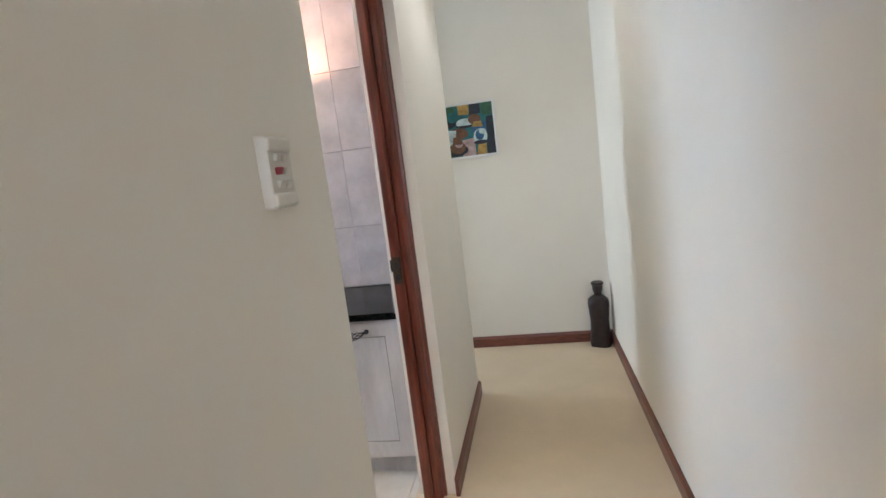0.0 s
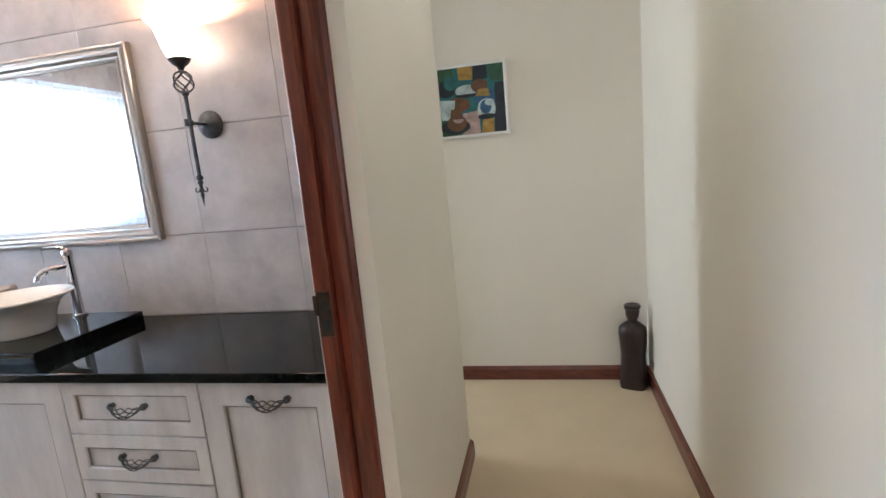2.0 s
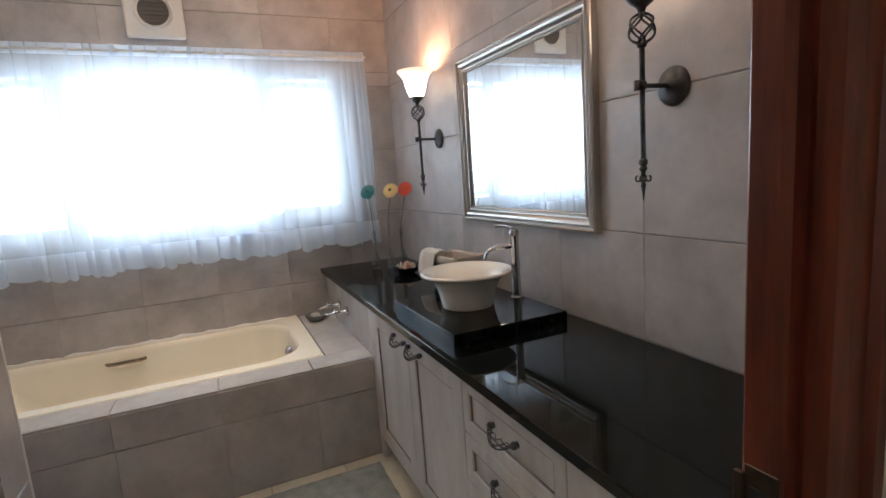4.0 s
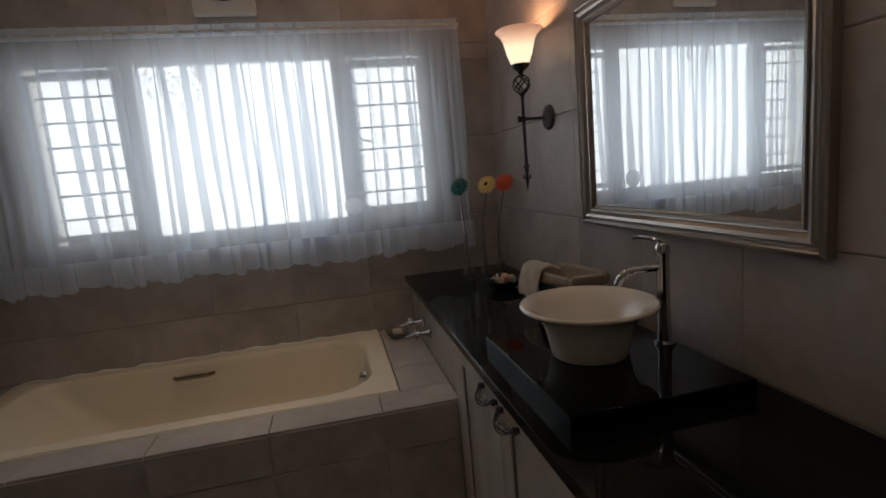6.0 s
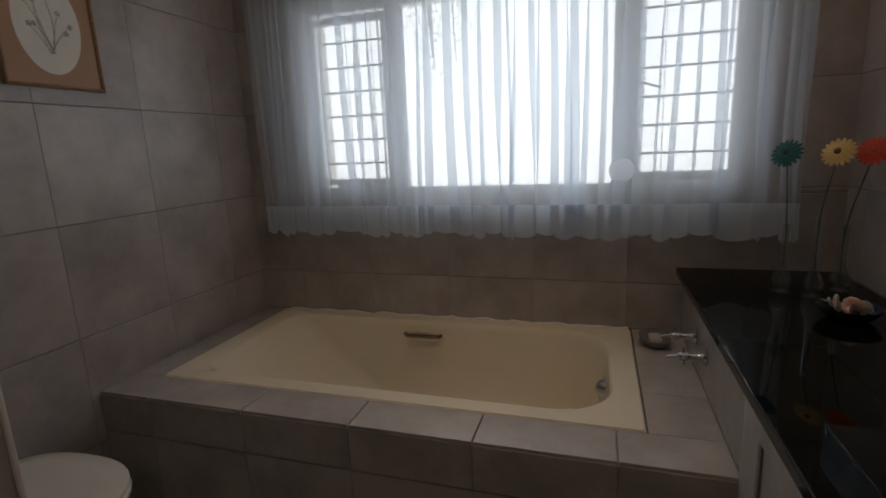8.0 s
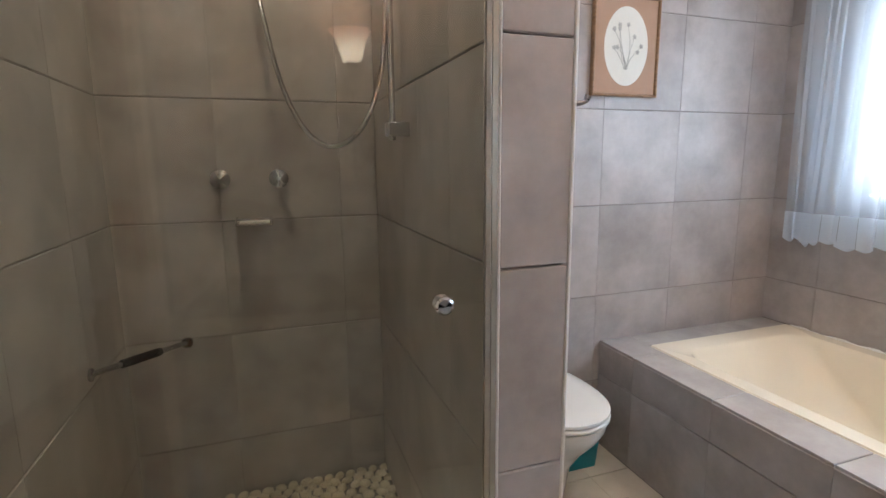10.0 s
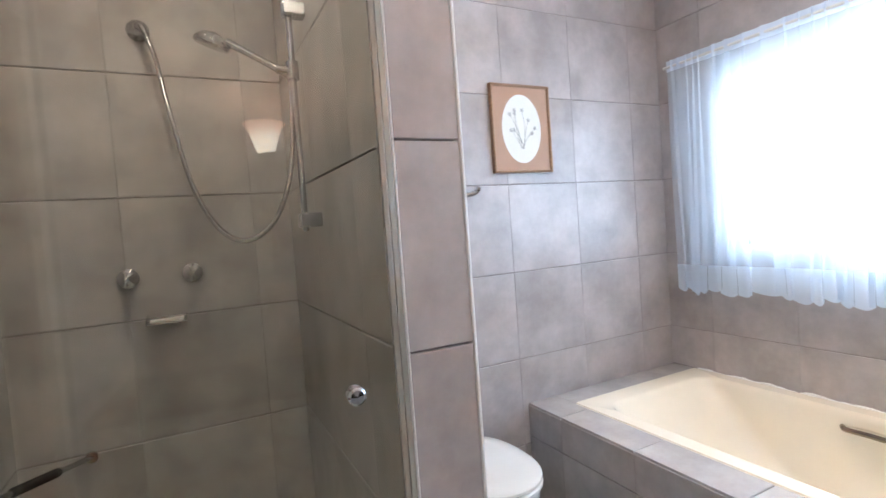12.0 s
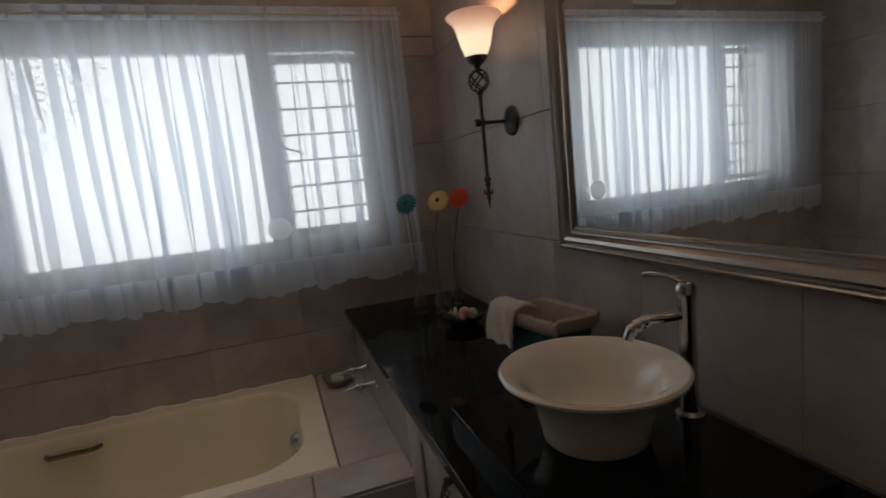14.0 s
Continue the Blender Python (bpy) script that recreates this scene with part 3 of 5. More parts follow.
dish = thing("soap_dish", (-1.93, 3.345, 0.494), "small grey oval soap dish on the bath ledge", "soap dish")
dish.scale = (1.25, 1.25, 1.0)
bm = bmesh.new()
lathe(bm, [(0.0005, 0.0), (0.045, 0.0), (0.06, 0.022), (0.063, 0.032), (0.057, 0.032), (0.045, 0.012), (0.0005, 0.01)], stretch=(1.1, 0.8))
part("bowl", bm, mat("grey_ceramic", (0.22, 0.21, 0.2), 0.25, var=0.1), dish)
bm = bmesh.new()
box(bm, (-0.03, -0.02, 0.011), (0.03, 0.02, 0.03), 0.009, 3)
part("soap", bm, mat("soap_bar", (0.5, 0.45, 0.4), 0.5, var=0.05), dish)

# ---- vanity cabinets ----
VY = 3.47


def handle(parent, x, z, owner):
    """Pewter bail handle with twisted wires, centred at x, z on the front."""
    bm = bmesh.new()
    h = owner
    for e in (-1, 1):
        for ring in lathe(bm, [(0.0005, 0.018), (0.008, 0.017), (0.011, 0.01), (0.008, 0.004), (0.009, 0.0)], steps=12):
            for w in ring:
                w.co = (w.co.x + x + e * 0.056, -w.co.z + h, w.co.y + z)
    for k in range(5):
        ph = 2 * math.pi * k / 5
        pts = []
        for i in range(19):
            t = i / 18
            swell = 0.0125 * math.sin(math.pi * t) + 0.001
            a = ph + t * 2 * math.pi * 0.9
            pts.append((x - 0.056 + 0.112 * t, h - 0.016 - 0.012 * math.sin(math.pi * t) + swell * math.cos(a), z - 0.012 * math.sin(math.pi * t) + swell * math.sin(a) * 1.15))
        tube(bm, pts, 0.0019, 5)
    ob = part("handle", bm, PEWTER, parent, "twisted dark pewter handle")
    return ob


def front(name, parent, x0, x1, z0, z1, hx, hz, stile=0.058, o=(0, 0, 0)):
    """A framed front: raised rails and stiles round a sunk panel."""
    g = 0.0018
    x0, x1, z0, z1 = x0 + g - o[0], x1 - g - o[0], z0 + g - o[2], z1 - g - o[2]
    yf = VY - 0.02 - o[1]
    bm = bmesh.new()

    def ring(i, y):
        return [(x0 + i, y, z0 + i), (x1 - i, y, z0 + i), (x1 - i, y, z1 - i), (x0 + i, y, z1 - i)]
    loops(bm, [ring(0, yf + 0.019), ring(0, yf + 0.002), ring(0.002, yf), ring(stile - 0.006, yf), ring(stile - 0.002, yf + 0.003), ring(stile, yf + 0.009), ring(stile + 0.01, yf + 0.0095)], True, True)
    ob = part(name, bm, CABINET, parent, smooth=False)
    # a darker line laid along the step round the sunk panel
    bm = bmesh.new()
    r = [ring(stile - 0.0012, yf + 0.0035), ring(stile + 0.001, yf + 0.0035), ring(stile + 0.001, yf + 0.0088), ring(stile - 0.0012, yf + 0.0088)]
    loops(bm, r + [r[0]])
    part("panel_edge", bm, PANEL_LINE, ob, "dark line round the sunk panel", smooth=False)
    handle(ob, hx - o[0], hz - o[2], yf)
    return ob


def unit(x0, x1, label):
    o = (x0, VY, 0.1)
    cab = thing("vanity_cabinet", o, label, "cabinet", "vanity cabinets")
    bm = bmesh.new()
    box(bm, (0.001, 0.0, 0.0), (x1 - x0 - 0.001, 0.5, 0.644))
    part("body", bm, CABINET_GAP, cab, smooth=False)
    part_box("toe_kick", (0.001, 0.045, -0.1), (x1 - x0 - 0.001, 0.06, 0.0), CABINET, cab, 0)
    return cab, o


cab, o = unit(-1.035, -0.125, "whitewashed grey two-door cabinet under the basin")
front("door", cab, -1.035, -0.575, 0.105, 0.742, -0.648, 0.702, 0.075, o)
front("door", cab, -0.575, -0.125, 0.105, 0.742, -0.488, 0.702, 0.075, o)
cab, o = unit(-0.125, 0.35, "whitewashed grey drawer unit with four drawers")
for z0, z1 in ((0.57, 0.742), (0.415, 0.57), (0.26, 0.415), (0.105, 0.26)):
    front("drawer", cab, -0.125, 0.35, z0, z1, 0.112, (z0 + z1) / 2 + 0.012, 0.045, o)
cab, o = unit(0.35, 0.78, "whitewashed grey single-door cabinet beside the doorway")
front("door", cab, 0.35, 0.78, 0.105, 0.742, 0.572, 0.695, 0.075, o)
bm = bmesh.new()
box(bm, (-1.09, VY - 0.012, 0.0), (-1.037, VY + 0.01, 0.744), 0.002)
tagged(new("cabinet_filler", mesh_of("cabinet_filler", bm, CABINET)), "whitewashed filler strip between cabinet and bath", "filler strip")

bm = bmesh.new()
box(bm, (-2.078, 3.43, 0.745), (0.78, 3.998, 0.775), 0.004, 2)
tagged(new("granite_worktop", mesh_of("granite_worktop", bm, GRANITE, False)), "polished black granite worktop along the wall", "worktop")
bm = bmesh.new()
box(bm, (-0.80, 3.494, 0.7755), (-0.25, 3.935, 0.815), 0.003, 2)
tagged(new("basin_plinth", mesh_of("basin_plinth", bm, GRANITE, False)), "raised black granite slab under the basin", "plinth")

# ---- basin and tap ----
basin = thing("vessel_basin", (-0.545, 3.70, 0.8155), "round white ceramic vessel basin with a flared rim", "basin")
bm = bmesh.new()
lathe(bm, [(0.0005, 0.0), (0.100, 0.0), (0.104, 0.004), (0.108, 0.03), (0.117, 0.065), (0.134, 0.096), (0.158, 0.112), (0.174, 0.119), (0.181, 0.123), (0.182, 0.128), (0.177, 0.132),
           (0.165, 0.129), (0.145, 0.118), (0.124, 0.096), (0.108, 0.062), (0.09, 0.036), (0.06, 0.022), (0.03, 0.018), (0.0005, 0.018)], steps=64)
bmesh.ops.scale(bm, vec=(0.96, 0.96, 1.04), verts=bm.verts)
part("bowl", bm, CERAMIC, basin)
bm = bmesh.new()
lathe(bm, [(0.0005, 0.004), (0.018, 0.003), (0.022, 0.0)], (0, 0, 0.018), 20)
part("waste", bm, CHROME, basin)

tap = thing("basin_mixer", (-0.512, 3.9, 0.8155), "tall chrome basin mixer with a curved spout", "tap")
bm = bmesh.new()
lathe(bm, [(0.0005, 0.0), (0.027, 0.0), (0.027, 0.006), (0.018, 0.012), (0.0165, 0.1), (0.0165, 0.235), (0.019, 0.24), (0.019, 0.262), (0.012, 0.272), (0.0005, 0.273)], steps=24)
part("body", bm, CHROME, tap)
bm = bmesh.new()
tube(bm, curve_points([(0, 0, 0.208), (-0.014, -0.038, 0.205), (-0.030, -0.070, 0.201), (-0.041, -0.094, 0.187), (-0.046, -0.104, 0.164)], 6), [0.0108] * 12 + [0.0102] * 13, 14)
sp = part("spout", bm, CHROME, tap)
for i, p in enumerate(((-0.0315, -0.075, 0.1985), (-0.038, -0.087, 0.192), (-0.0425, -0.0965, 0.183))):
    bm = bmesh.new()
    tube(bm, [(p[0] + 0.001, p[1] + 0.003, p[2] + 0.001), (p[0] - 0.001, p[1] - 0.003, p[2] - 0.002)], 0.0135, 14)
    part("spout_ring", bm, CHROME, sp)
bm = bmesh.new()
tube(bm, curve_points([(0, 0, 0.27), (-0.015, -0.017, 0.281), (-0.047, -0.033, 0.284), (-0.067, -0.041, 0.281)], 5), [0.006] * 6 + [0.0045] * 10, 8)
part("lever", bm, CHROME, tap)

# ---- mirror ----
mirror = thing("wall_mirror", (-0.601, 3.999, 1.458), "large silver-framed rectangular wall mirror", "mirror")
hw, hh = 0.463, 0.37
bm = bmesh.new()
prof = [(0.0, 0.0), (0.0, 0.024), (0.003, 0.029), (0.009, 0.031), (0.013, 0.028), (0.015, 0.020), (0.019, 0.020), (0.022, 0.027), (0.027, 0.029), (0.036, 0.025), (0.046, 0.014), (0.050, 0.0135), (0.052, 0.019), (0.057, 0.019), (0.060, 0.010), (0.064, 0.012), (0.068, 0.006), (0.068, 0.0)]
rings = []
for i, d in prof:
    rings.append([(-hw + i, -d, -hh + i), (hw - i, -d, -hh + i), (hw - i, -d, hh - i), (-hw + i, -d, hh - i)])
loops(bm, rings)
part("frame", bm, SILVER, mirror, "silver-leaf moulded frame", smooth=False)
bm = bmesh.new()
i = 0.066
box(bm, (-hw + i, -0.008, -hh + i), (hw - i, -0.004, hh - i))
part("mirror_glass", bm, MIRROR, mirror, smooth=False)
bm = bmesh.new()
box(bm, (-hw + 0.01, -0.003, -hh + 0.01), (hw - 0.01, 0.0, hh - 0.01))
part("backing", bm, DARK, mirror, smooth=False)

# ---- wall torches ----
def wall_torch(x):
    lampy = thing("wall_lamp", (x, 3.999, 1.5), "wrought-iron torch wall lamp with lit opal glass shade", "wall lamp", "wall torches")
    yb, drop = -0.112, 0.018
    bm = bmesh.new()
    for ring in lathe(bm, [(0.051, 0.0), (0.051, 0.004), (0.047, 0.010), (0.034, 0.017), (0.018, 0.021), (0.012, 0.026), (0.0005, 0.027)], steps=28):
        for w in ring:
            w.co = (w.co.x, -w.co.z, w.co.y)
    part("wall_plate", bm, PEWTER, lampy, "domed round wall plate")
    bm = bmesh.new()
    tube(bm, [(0, -0.02, 0), (0, yb - 0.012, 0)], 0.006, 10)
    tube(bm, [(0, yb - 0.018, -0.012), (0, yb - 0.018, 0.012)], 0.008, 8)
    part("arm", bm, PEWTER, lampy)
    bm = bmesh.new()
    tube(bm, [(0, yb, 0.115 - drop), (0, yb, -0.195)], 0.0068, 10)
    lathe(bm, [(0.0066, -0.012), (0.011, -0.008), (0.011, 0.008), (0.0066, 0.012)], (0, yb, 0), 12)
    part("rod", bm, PEWTER, lampy)
    bm = bmesh.new()
    lathe(bm, [(0.006, 0.02), (0.012, 0.014), (0.012, 0.004), (0.007, 0.0), (0.011, -0.008), (0.006, -0.016), (0.006, -0.03), (0.012, -0.036), (0.005, -0.042), (0.007, -0.05), (0.0045, -0.065), (0.0006, -0.092)], (0, yb, -0.2), 12)
    for a in range(4):
        c, s = math.cos(a * math.pi / 2 + 0.4), math.sin(a * math.pi / 2 + 0.4)
        tube(bm, curve_points([(0.005 * c, yb + 0.005 * s, -0.238), (0.017 * c, yb + 0.017 * s, -0.240), (0.02 * c, yb + 0.02 * s, -0.230), (0.015 * c, yb + 0.015 * s, -0.226)], 3), 0.0026, 5)
    part("finial", bm, PEWTER, lampy)
    bm = bmesh.new()
    lathe(bm, [(0.006, 0.108), (0.012, 0.112), (0.012, 0.118), (0.006, 0.122)], (0, yb, -drop), 12)
    cage = part("twist_cage", bm, PEWTER, lampy, "openwork twisted iron basket")
    for s in (1, -1):
        for k in range(4):
            bm = bmesh.new()
            pts = []
            for i in range(13):
                t = i / 12
                a = 2 * math.pi * k / 4 + s * t * math.pi * 0.9
                r = 0.034 * math.sin(math.pi * (0.06 + 0.88 * t))
                pts.append((r * math.cos(a), yb + r * math.sin(a), 0.155 - drop - 0.036 * math.cos(math.pi * (0.06 + 0.88 * t))))
            tube(bm, pts, 0.0028, 6)
            part("wire", bm, PEWTER, cage)
    bm = bmesh.new()
    lathe(bm, [(0.006, 0.186), (0.009, 0.194), (0.012, 0.204), (0.026, 0.214), (0.036, 0.226), (0.038, 0.232), (0.030, 0.232), (0.0005, 0.226)], (0, yb, -drop), 24)
    part("cup", bm, PEWTER, lampy)
    bm = bmesh.new()
    lathe(bm, [(0.034, 0.231), (0.040, 0.245), (0.050, 0.27), (0.057, 0.298), (0.063, 0.322), (0.074, 0.342), (0.088, 0.355), (0.092, 0.360), (0.090, 0.363), (0.084, 0.358), (0.070, 0.346), (0.059, 0.324), (0.053, 0.298), (0.046, 0.27), (0.036, 0.246), (0.020, 0.236)], (0, yb, -drop), 40)
    part("shade", bm, SHADE, lampy, "lit bell-shaped opal glass shade")
    lamp("bulb_light", "POINT", pose(x, 3.999 + yb, 1.5 + 0.335 - drop), 16.0, (1.0, 0.50, 0.25), radius=0.03)


wall_torch(0.143)
wall_torch(-1.355)

# ---- things on the worktop ----
def bottle_vase(x, y, h, neck, lean, petal, centre, tip, label):
    v = thing("flower_vase", (x, y, 0.7755), label, "vase", "bud vases")
    bm = bmesh.new()
    lathe(bm, [(0.0005, 0.004), (0.024, 0.004), (0.026, 0.02), (0.024, 0.05), (0.012, 0.08), (0.008, 0.11), (neck, h), (neck + 0.002, h + 0.003), (neck + 0.003, h), (0.0105, 0.11), (0.0145, 0.082), (0.028, 0.05), (0.030, 0.02), (0.028, 0.0), (0.0005, 0.0)], steps=20)
    part("bottle", bm, THIN, v, "clear glass bottle")
    top = Vector(tip) - Vector((x, y, 0.7755))
    bm = bmesh.new()
    tube(bm, curve_points([(0, 0, 0.03), (lean * 0.2, 0, h), top - Vector((0, 0, 0.006))], 8), 0.0022, 6)
    part("stem", bm, LEAFSTEM, v)
    aim = (Vector((0.55, -0.5, 0.35))).normalized()
    turn = aim.to_track_quat("Z", "Y").to_matrix()
    bm = bmesh.new()
    for ringno, (count, length, lift) in enumerate(((17, 0.051, 0.003), (15, 0.041, 0.008), (12, 0.027, 0.012))):
        for k in range(count):
            a = 2 * math.pi * (k + 0.4 * ringno) / count
            d, s = Vector((math.cos(a), math.sin(a), 0)), Vector((-math.sin(a), math.cos(a), 0))
            pts = [d * 0.006, d * length * 0.55 + s * 0.0072, d * length * 0.9 + s * 0.0055, d * length, d * length * 0.9 - s * 0.0055, d * length * 0.55 - s * 0.0072]
            zs = [lift, lift + 0.003, lift + 0.001, lift - 0.001, lift + 0.001, lift + 0.003]
            bm.faces.new([bm.verts.new(top + turn @ (p + Vector((0, 0, z)))) for p, z in zip(pts, zs)])
    bl = part("petals", bm, petal, v, smooth=False)
    bm = bmesh.new()
    for ring in lathe(bm, [(0.0005, 0.017), (0.008, 0.016), (0.013, 0.011), (0.0145, 0.003)], steps=14):
        for w in ring:
            w.co = top + turn @ w.co
    part("flower_centre", bm, centre, bl)
    return v


LEAFSTEM = mat("dark_stem", (0.03, 0.05, 0.025), 0.5, var=0.2)
bottle_vase(-1.76, 3.712, 0.23, 0.0075, 0.0, mat("teal_petal", (0.0, 0.14, 0.15), 0.6, var=0.2), mat("teal_centre", (0.01, 0.05, 0.05), 0.7), (-1.845, 3.722, 1.236), "clear bottle vase holding a teal gerbera")
bottle_vase(-1.715, 3.79, 0.27, 0.0075, -0.01, mat("yellow_petal", (0.75, 0.55, 0.22), 0.6, var=0.1), mat("brown_centre", (0.10, 0.05, 0.02), 0.8), (-1.80, 3.852, 1.236), "clear bottle vase holding a pale yellow gerbera")
bottle_vase(-1.80, 3.895, 0.22, 0.009, 0.01, mat("red_petal", (0.65, 0.07, 0.03), 0.6, var=0.15), mat("orange_centre", (0.45, 0.12, 0.03), 0.8), (-1.785, 3.94, 1.238), "clear bottle vase holding an orange-red gerbera")

shell_dish = thing("decor_dish", (-1.50, 3.805, 0.7755), "dark glass dish holding seashells on the worktop", "dish")
bm = bmesh.new()
lathe(bm, [(0.0005, 0.0), (0.04, 0.0), (0.06, 0.012), (0.078, 0.035), (0.08, 0.04), (0.074, 0.037), (0.055, 0.016), (0.0005, 0.01)], steps=28)
part("bowl", bm, mat("dark_blue_glass", (0.008, 0.012, 0.03), 0.08, var=0.2, bump=0.0), shell_dish)


def seashell(name, at, size, material, turn):
    bm = bmesh.new()
    rings = []
    for i in range(26):
        t = i / 25
        a = t * 5.5 * math.pi
        r = size * 0.5 * t ** 1.3
        c = Vector((r * math.cos(a) * 0.55, size * (0.9 - 0.9 * t), r * math.sin(a) * 0.55))
        rad = size * 0.02 + size * 0.30 * t ** 1.3
        rings.append([c + Vector((rad * math.cos(a) * math.cos(b), rad * 0.55 * math.sin(b), rad * math.sin(a) * math.cos(b))) for b in [2 * math.pi * k / 10 for k in range(10)]])
    loops(bm, rings, True, True)
    bmesh.ops.transform(bm, matrix=pose(*at, 0, 0, turn), verts=bm.verts)
    ob = new(name, mesh_of(name, bm, material, True))
    return ob


SHELL_PINK = mat("pink_shell", (0.62, 0.36, 0.27), 0.35, var=0.2, scale=40)
SHELL_PALE = mat("pale_shell", (0.55, 0.5, 0.4), 0.45, var=0.25, scale=50)
for at, size, m, turn, text in (((-1.475, 3.80, 0.823), 0.055, SHELL_PINK, 40, "pink spiral seashell lying in the dark dish"),
                                ((-1.525, 3.79, 0.818), 0.05, SHELL_PALE, 150, "pale ridged seashell lying in the dark dish"),
                                ((-1.50, 3.835, 0.815), 0.045, SHELL_PALE, 260, "small pale seashell lying in the dark dish")):
    tagged(seashell("seashell", at, size, m, turn), text, "seashell", "seashells in the dish")

basket = thing("storage_basket", (-0.97, 3.85, 0.7755), "teal basket lined with cream linen on the worktop", "basket", turn=11)
basket.scale = (0.9, 0.95, 1.1)
bm = bmesh.new()
def tub_ring(hx, hy, z, r=0.02):
    return rounded(-hx, hx, -hy, hy, z, (r,) * 4, 4)
loops(bm, [tub_ring(0.108, 0.062, 0.0), tub_ring(0.13, 0.08, 0.13), tub_ring(0.125, 0.075, 0.13), tub_ring(0.10, 0.055, 0.006)], True, True)
part("body", bm, TEAL_CLOTH, basket)
bm = bmesh.new()
rings = []
for ox, z in ((0.004, 0.116), (0.012, 0.124), (0.014, 0.138), (0.011, 0.148), (0.0, 0.152), (-0.010, 0.145), (-0.014, 0.12), (-0.03, 0.03)):
    ring = tub_ring(0.13 + ox, 0.08 + ox, z, 0.024)
    rings.append([(x + 0.003 * math.sin(9 * k), y + 0.003 * math.cos(7 * k), zz + 0.004 * math.sin(2.1 * k)) for k, (x, y, zz) in enumerate(ring)])
loops(bm, rings, cap_last=True)
part("liner", bm, LINEN, basket, "turned-over cream linen liner")
bm = bmesh.new()
tube(bm, curve_points([(-0.05, -0.094, 0.10), (-0.04, -0.102, 0.108), (-0.03, -0.100, 0.09), (-0.045, -0.1, 0.092), (-0.06, -0.1, 0.098)], 4), 0.004, 6)
part("bow", bm, LINEN, basket)

towel = thing("folded_towel", (-1.028, 3.775, 0.924), "folded white face towel hanging over the basket", "towel", turn=11)
bm = bmesh.new()
rows = []
for d, z, thick in ((0.045, 0.022, 1), (0.02, 0.034, 1), (-0.005, 0.037, 1), (-0.026, 0.03, 1), (-0.036, 0.008, 1), (-0.039, -0.02, 1), (-0.041, -0.045, 1), (-0.043, -0.07, 1)):
    rows.append([(-0.058 + 0.116 * k / 12 + 0.003 * math.sin(z * 60), d + 0.0035 * math.sin(k * 1.1 + z * 30), z + 0.003 * math.sin(k * 0.9)) for k in range(13)])
cloth(bm, rows)
ob = part("cloth", bm, TOWEL, towel)
mod = ob.modifiers.new("thick", "SOLIDIFY")
mod.thickness, mod.offset = 0.009, 1.0
mod = ob.modifiers.new("soft", "BEVEL")
mod.width, mod.segments, mod.limit_method = 0.003, 2, "ANGLE"

# ---- ceiling downlights ----
def downlight(x, y, power, spread=120, colour=(1.0, 0.82, 0.6)):
    d = thing("downlight", (x, y, H), "small lit round ceiling downlight with white rim", "downlight", "ceiling downlights")
    bm = bmesh.new()
    lathe(bm, [(0.026, -0.001), (0.03, -0.006), (0.042, -0.007), (0.046, -0.003), (0.046, 0.0)], steps=24)
    part("rim", bm, PLASTIC, d)
    bm = bmesh.new()
    cap(bm, lathe(bm, [(0.028, -0.0045), (0.014, -0.003)], steps=20)[-1])
    part("lens", bm, SPOT_GLASS, d, "glowing lens")
    data = bpy.data.lights.new("downlight_beam", "SPOT")
    data.energy, data.color, data.spot_size, data.spot_blend, data.shadow_soft_size = power, colour, radians(spread), 0.7, 0.03
    new("downlight_beam", data).matrix_world = pose(x, y, H - 0.02)


for x, power, spread in ((-1.55, 44.0, 54), (-1.05, 3.0, 60), (-0.5, 5.0, 60), (0.05, 0.9, 70)):
    for y in (2.33, 3.22):
        downlight(x, y, power, spread)
downlight(0.33, 1.9, 7.5, 110)
# two unseen corridor downlights, added to supply the overhead light on its walls
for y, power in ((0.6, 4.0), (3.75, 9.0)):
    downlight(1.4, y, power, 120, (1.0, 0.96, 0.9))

# ---- toilet ----
toilet = thing("toilet", (-0.665, 1.39, 0), "white ceramic back-to-wall toilet with the lid down", "toilet")


def pan(hw_, back, frontal, z, n=40):
    out = []
    for k in range(n):
        a = 2 * math.pi * k / n
        c, s = math.cos(a), math.sin(a)
        mid = (back + frontal) / 2
        y = mid + (frontal - mid) * abs(s) ** 0.85 * (1 if s > 0 else -1)
        p = 0.62 if s < 0 else 0.95
        out.append((hw_ * abs(c) ** p * (1 if c > 0 else -1), y, z))
    return out


bm = bmesh.new()
loops(bm, [pan(0.10, 0.005, 0.33, 0.0), pan(0.105, 0.005, 0.34, 0.05), pan(0.11, 0.005, 0.36, 0.15), pan(0.135, 0.005, 0.43, 0.25), pan(0.168, 0.005, 0.50, 0.33), pan(0.178, 0.005, 0.522, 0.37), pan(0.178, 0.005, 0.524, 0.395), pan(0.15, 0.03, 0.49, 0.398)], True, True)
part("bowl", bm, CERAMIC, toilet)
bm = bmesh.new()
loops(bm, [pan(0.179, 0.05, 0.526, 0.3995), pan(0.184, 0.046, 0.531, 0.404), pan(0.184, 0.046, 0.531, 0.412), pan(0.179, 0.05, 0.526, 0.4165)], True, True)
part("seat", bm, CERAMIC, toilet)
bm = bmesh.new()
loops(bm, [pan(0.178, 0.052, 0.525, 0.4195), pan(0.183, 0.047, 0.53, 0.424), pan(0.182, 0.048, 0.529, 0.434), pan(0.172, 0.058, 0.517, 0.441), pan(0.12, 0.1, 0.45, 0.445)], True, True)
part("lid", bm, CERAMIC, toilet)
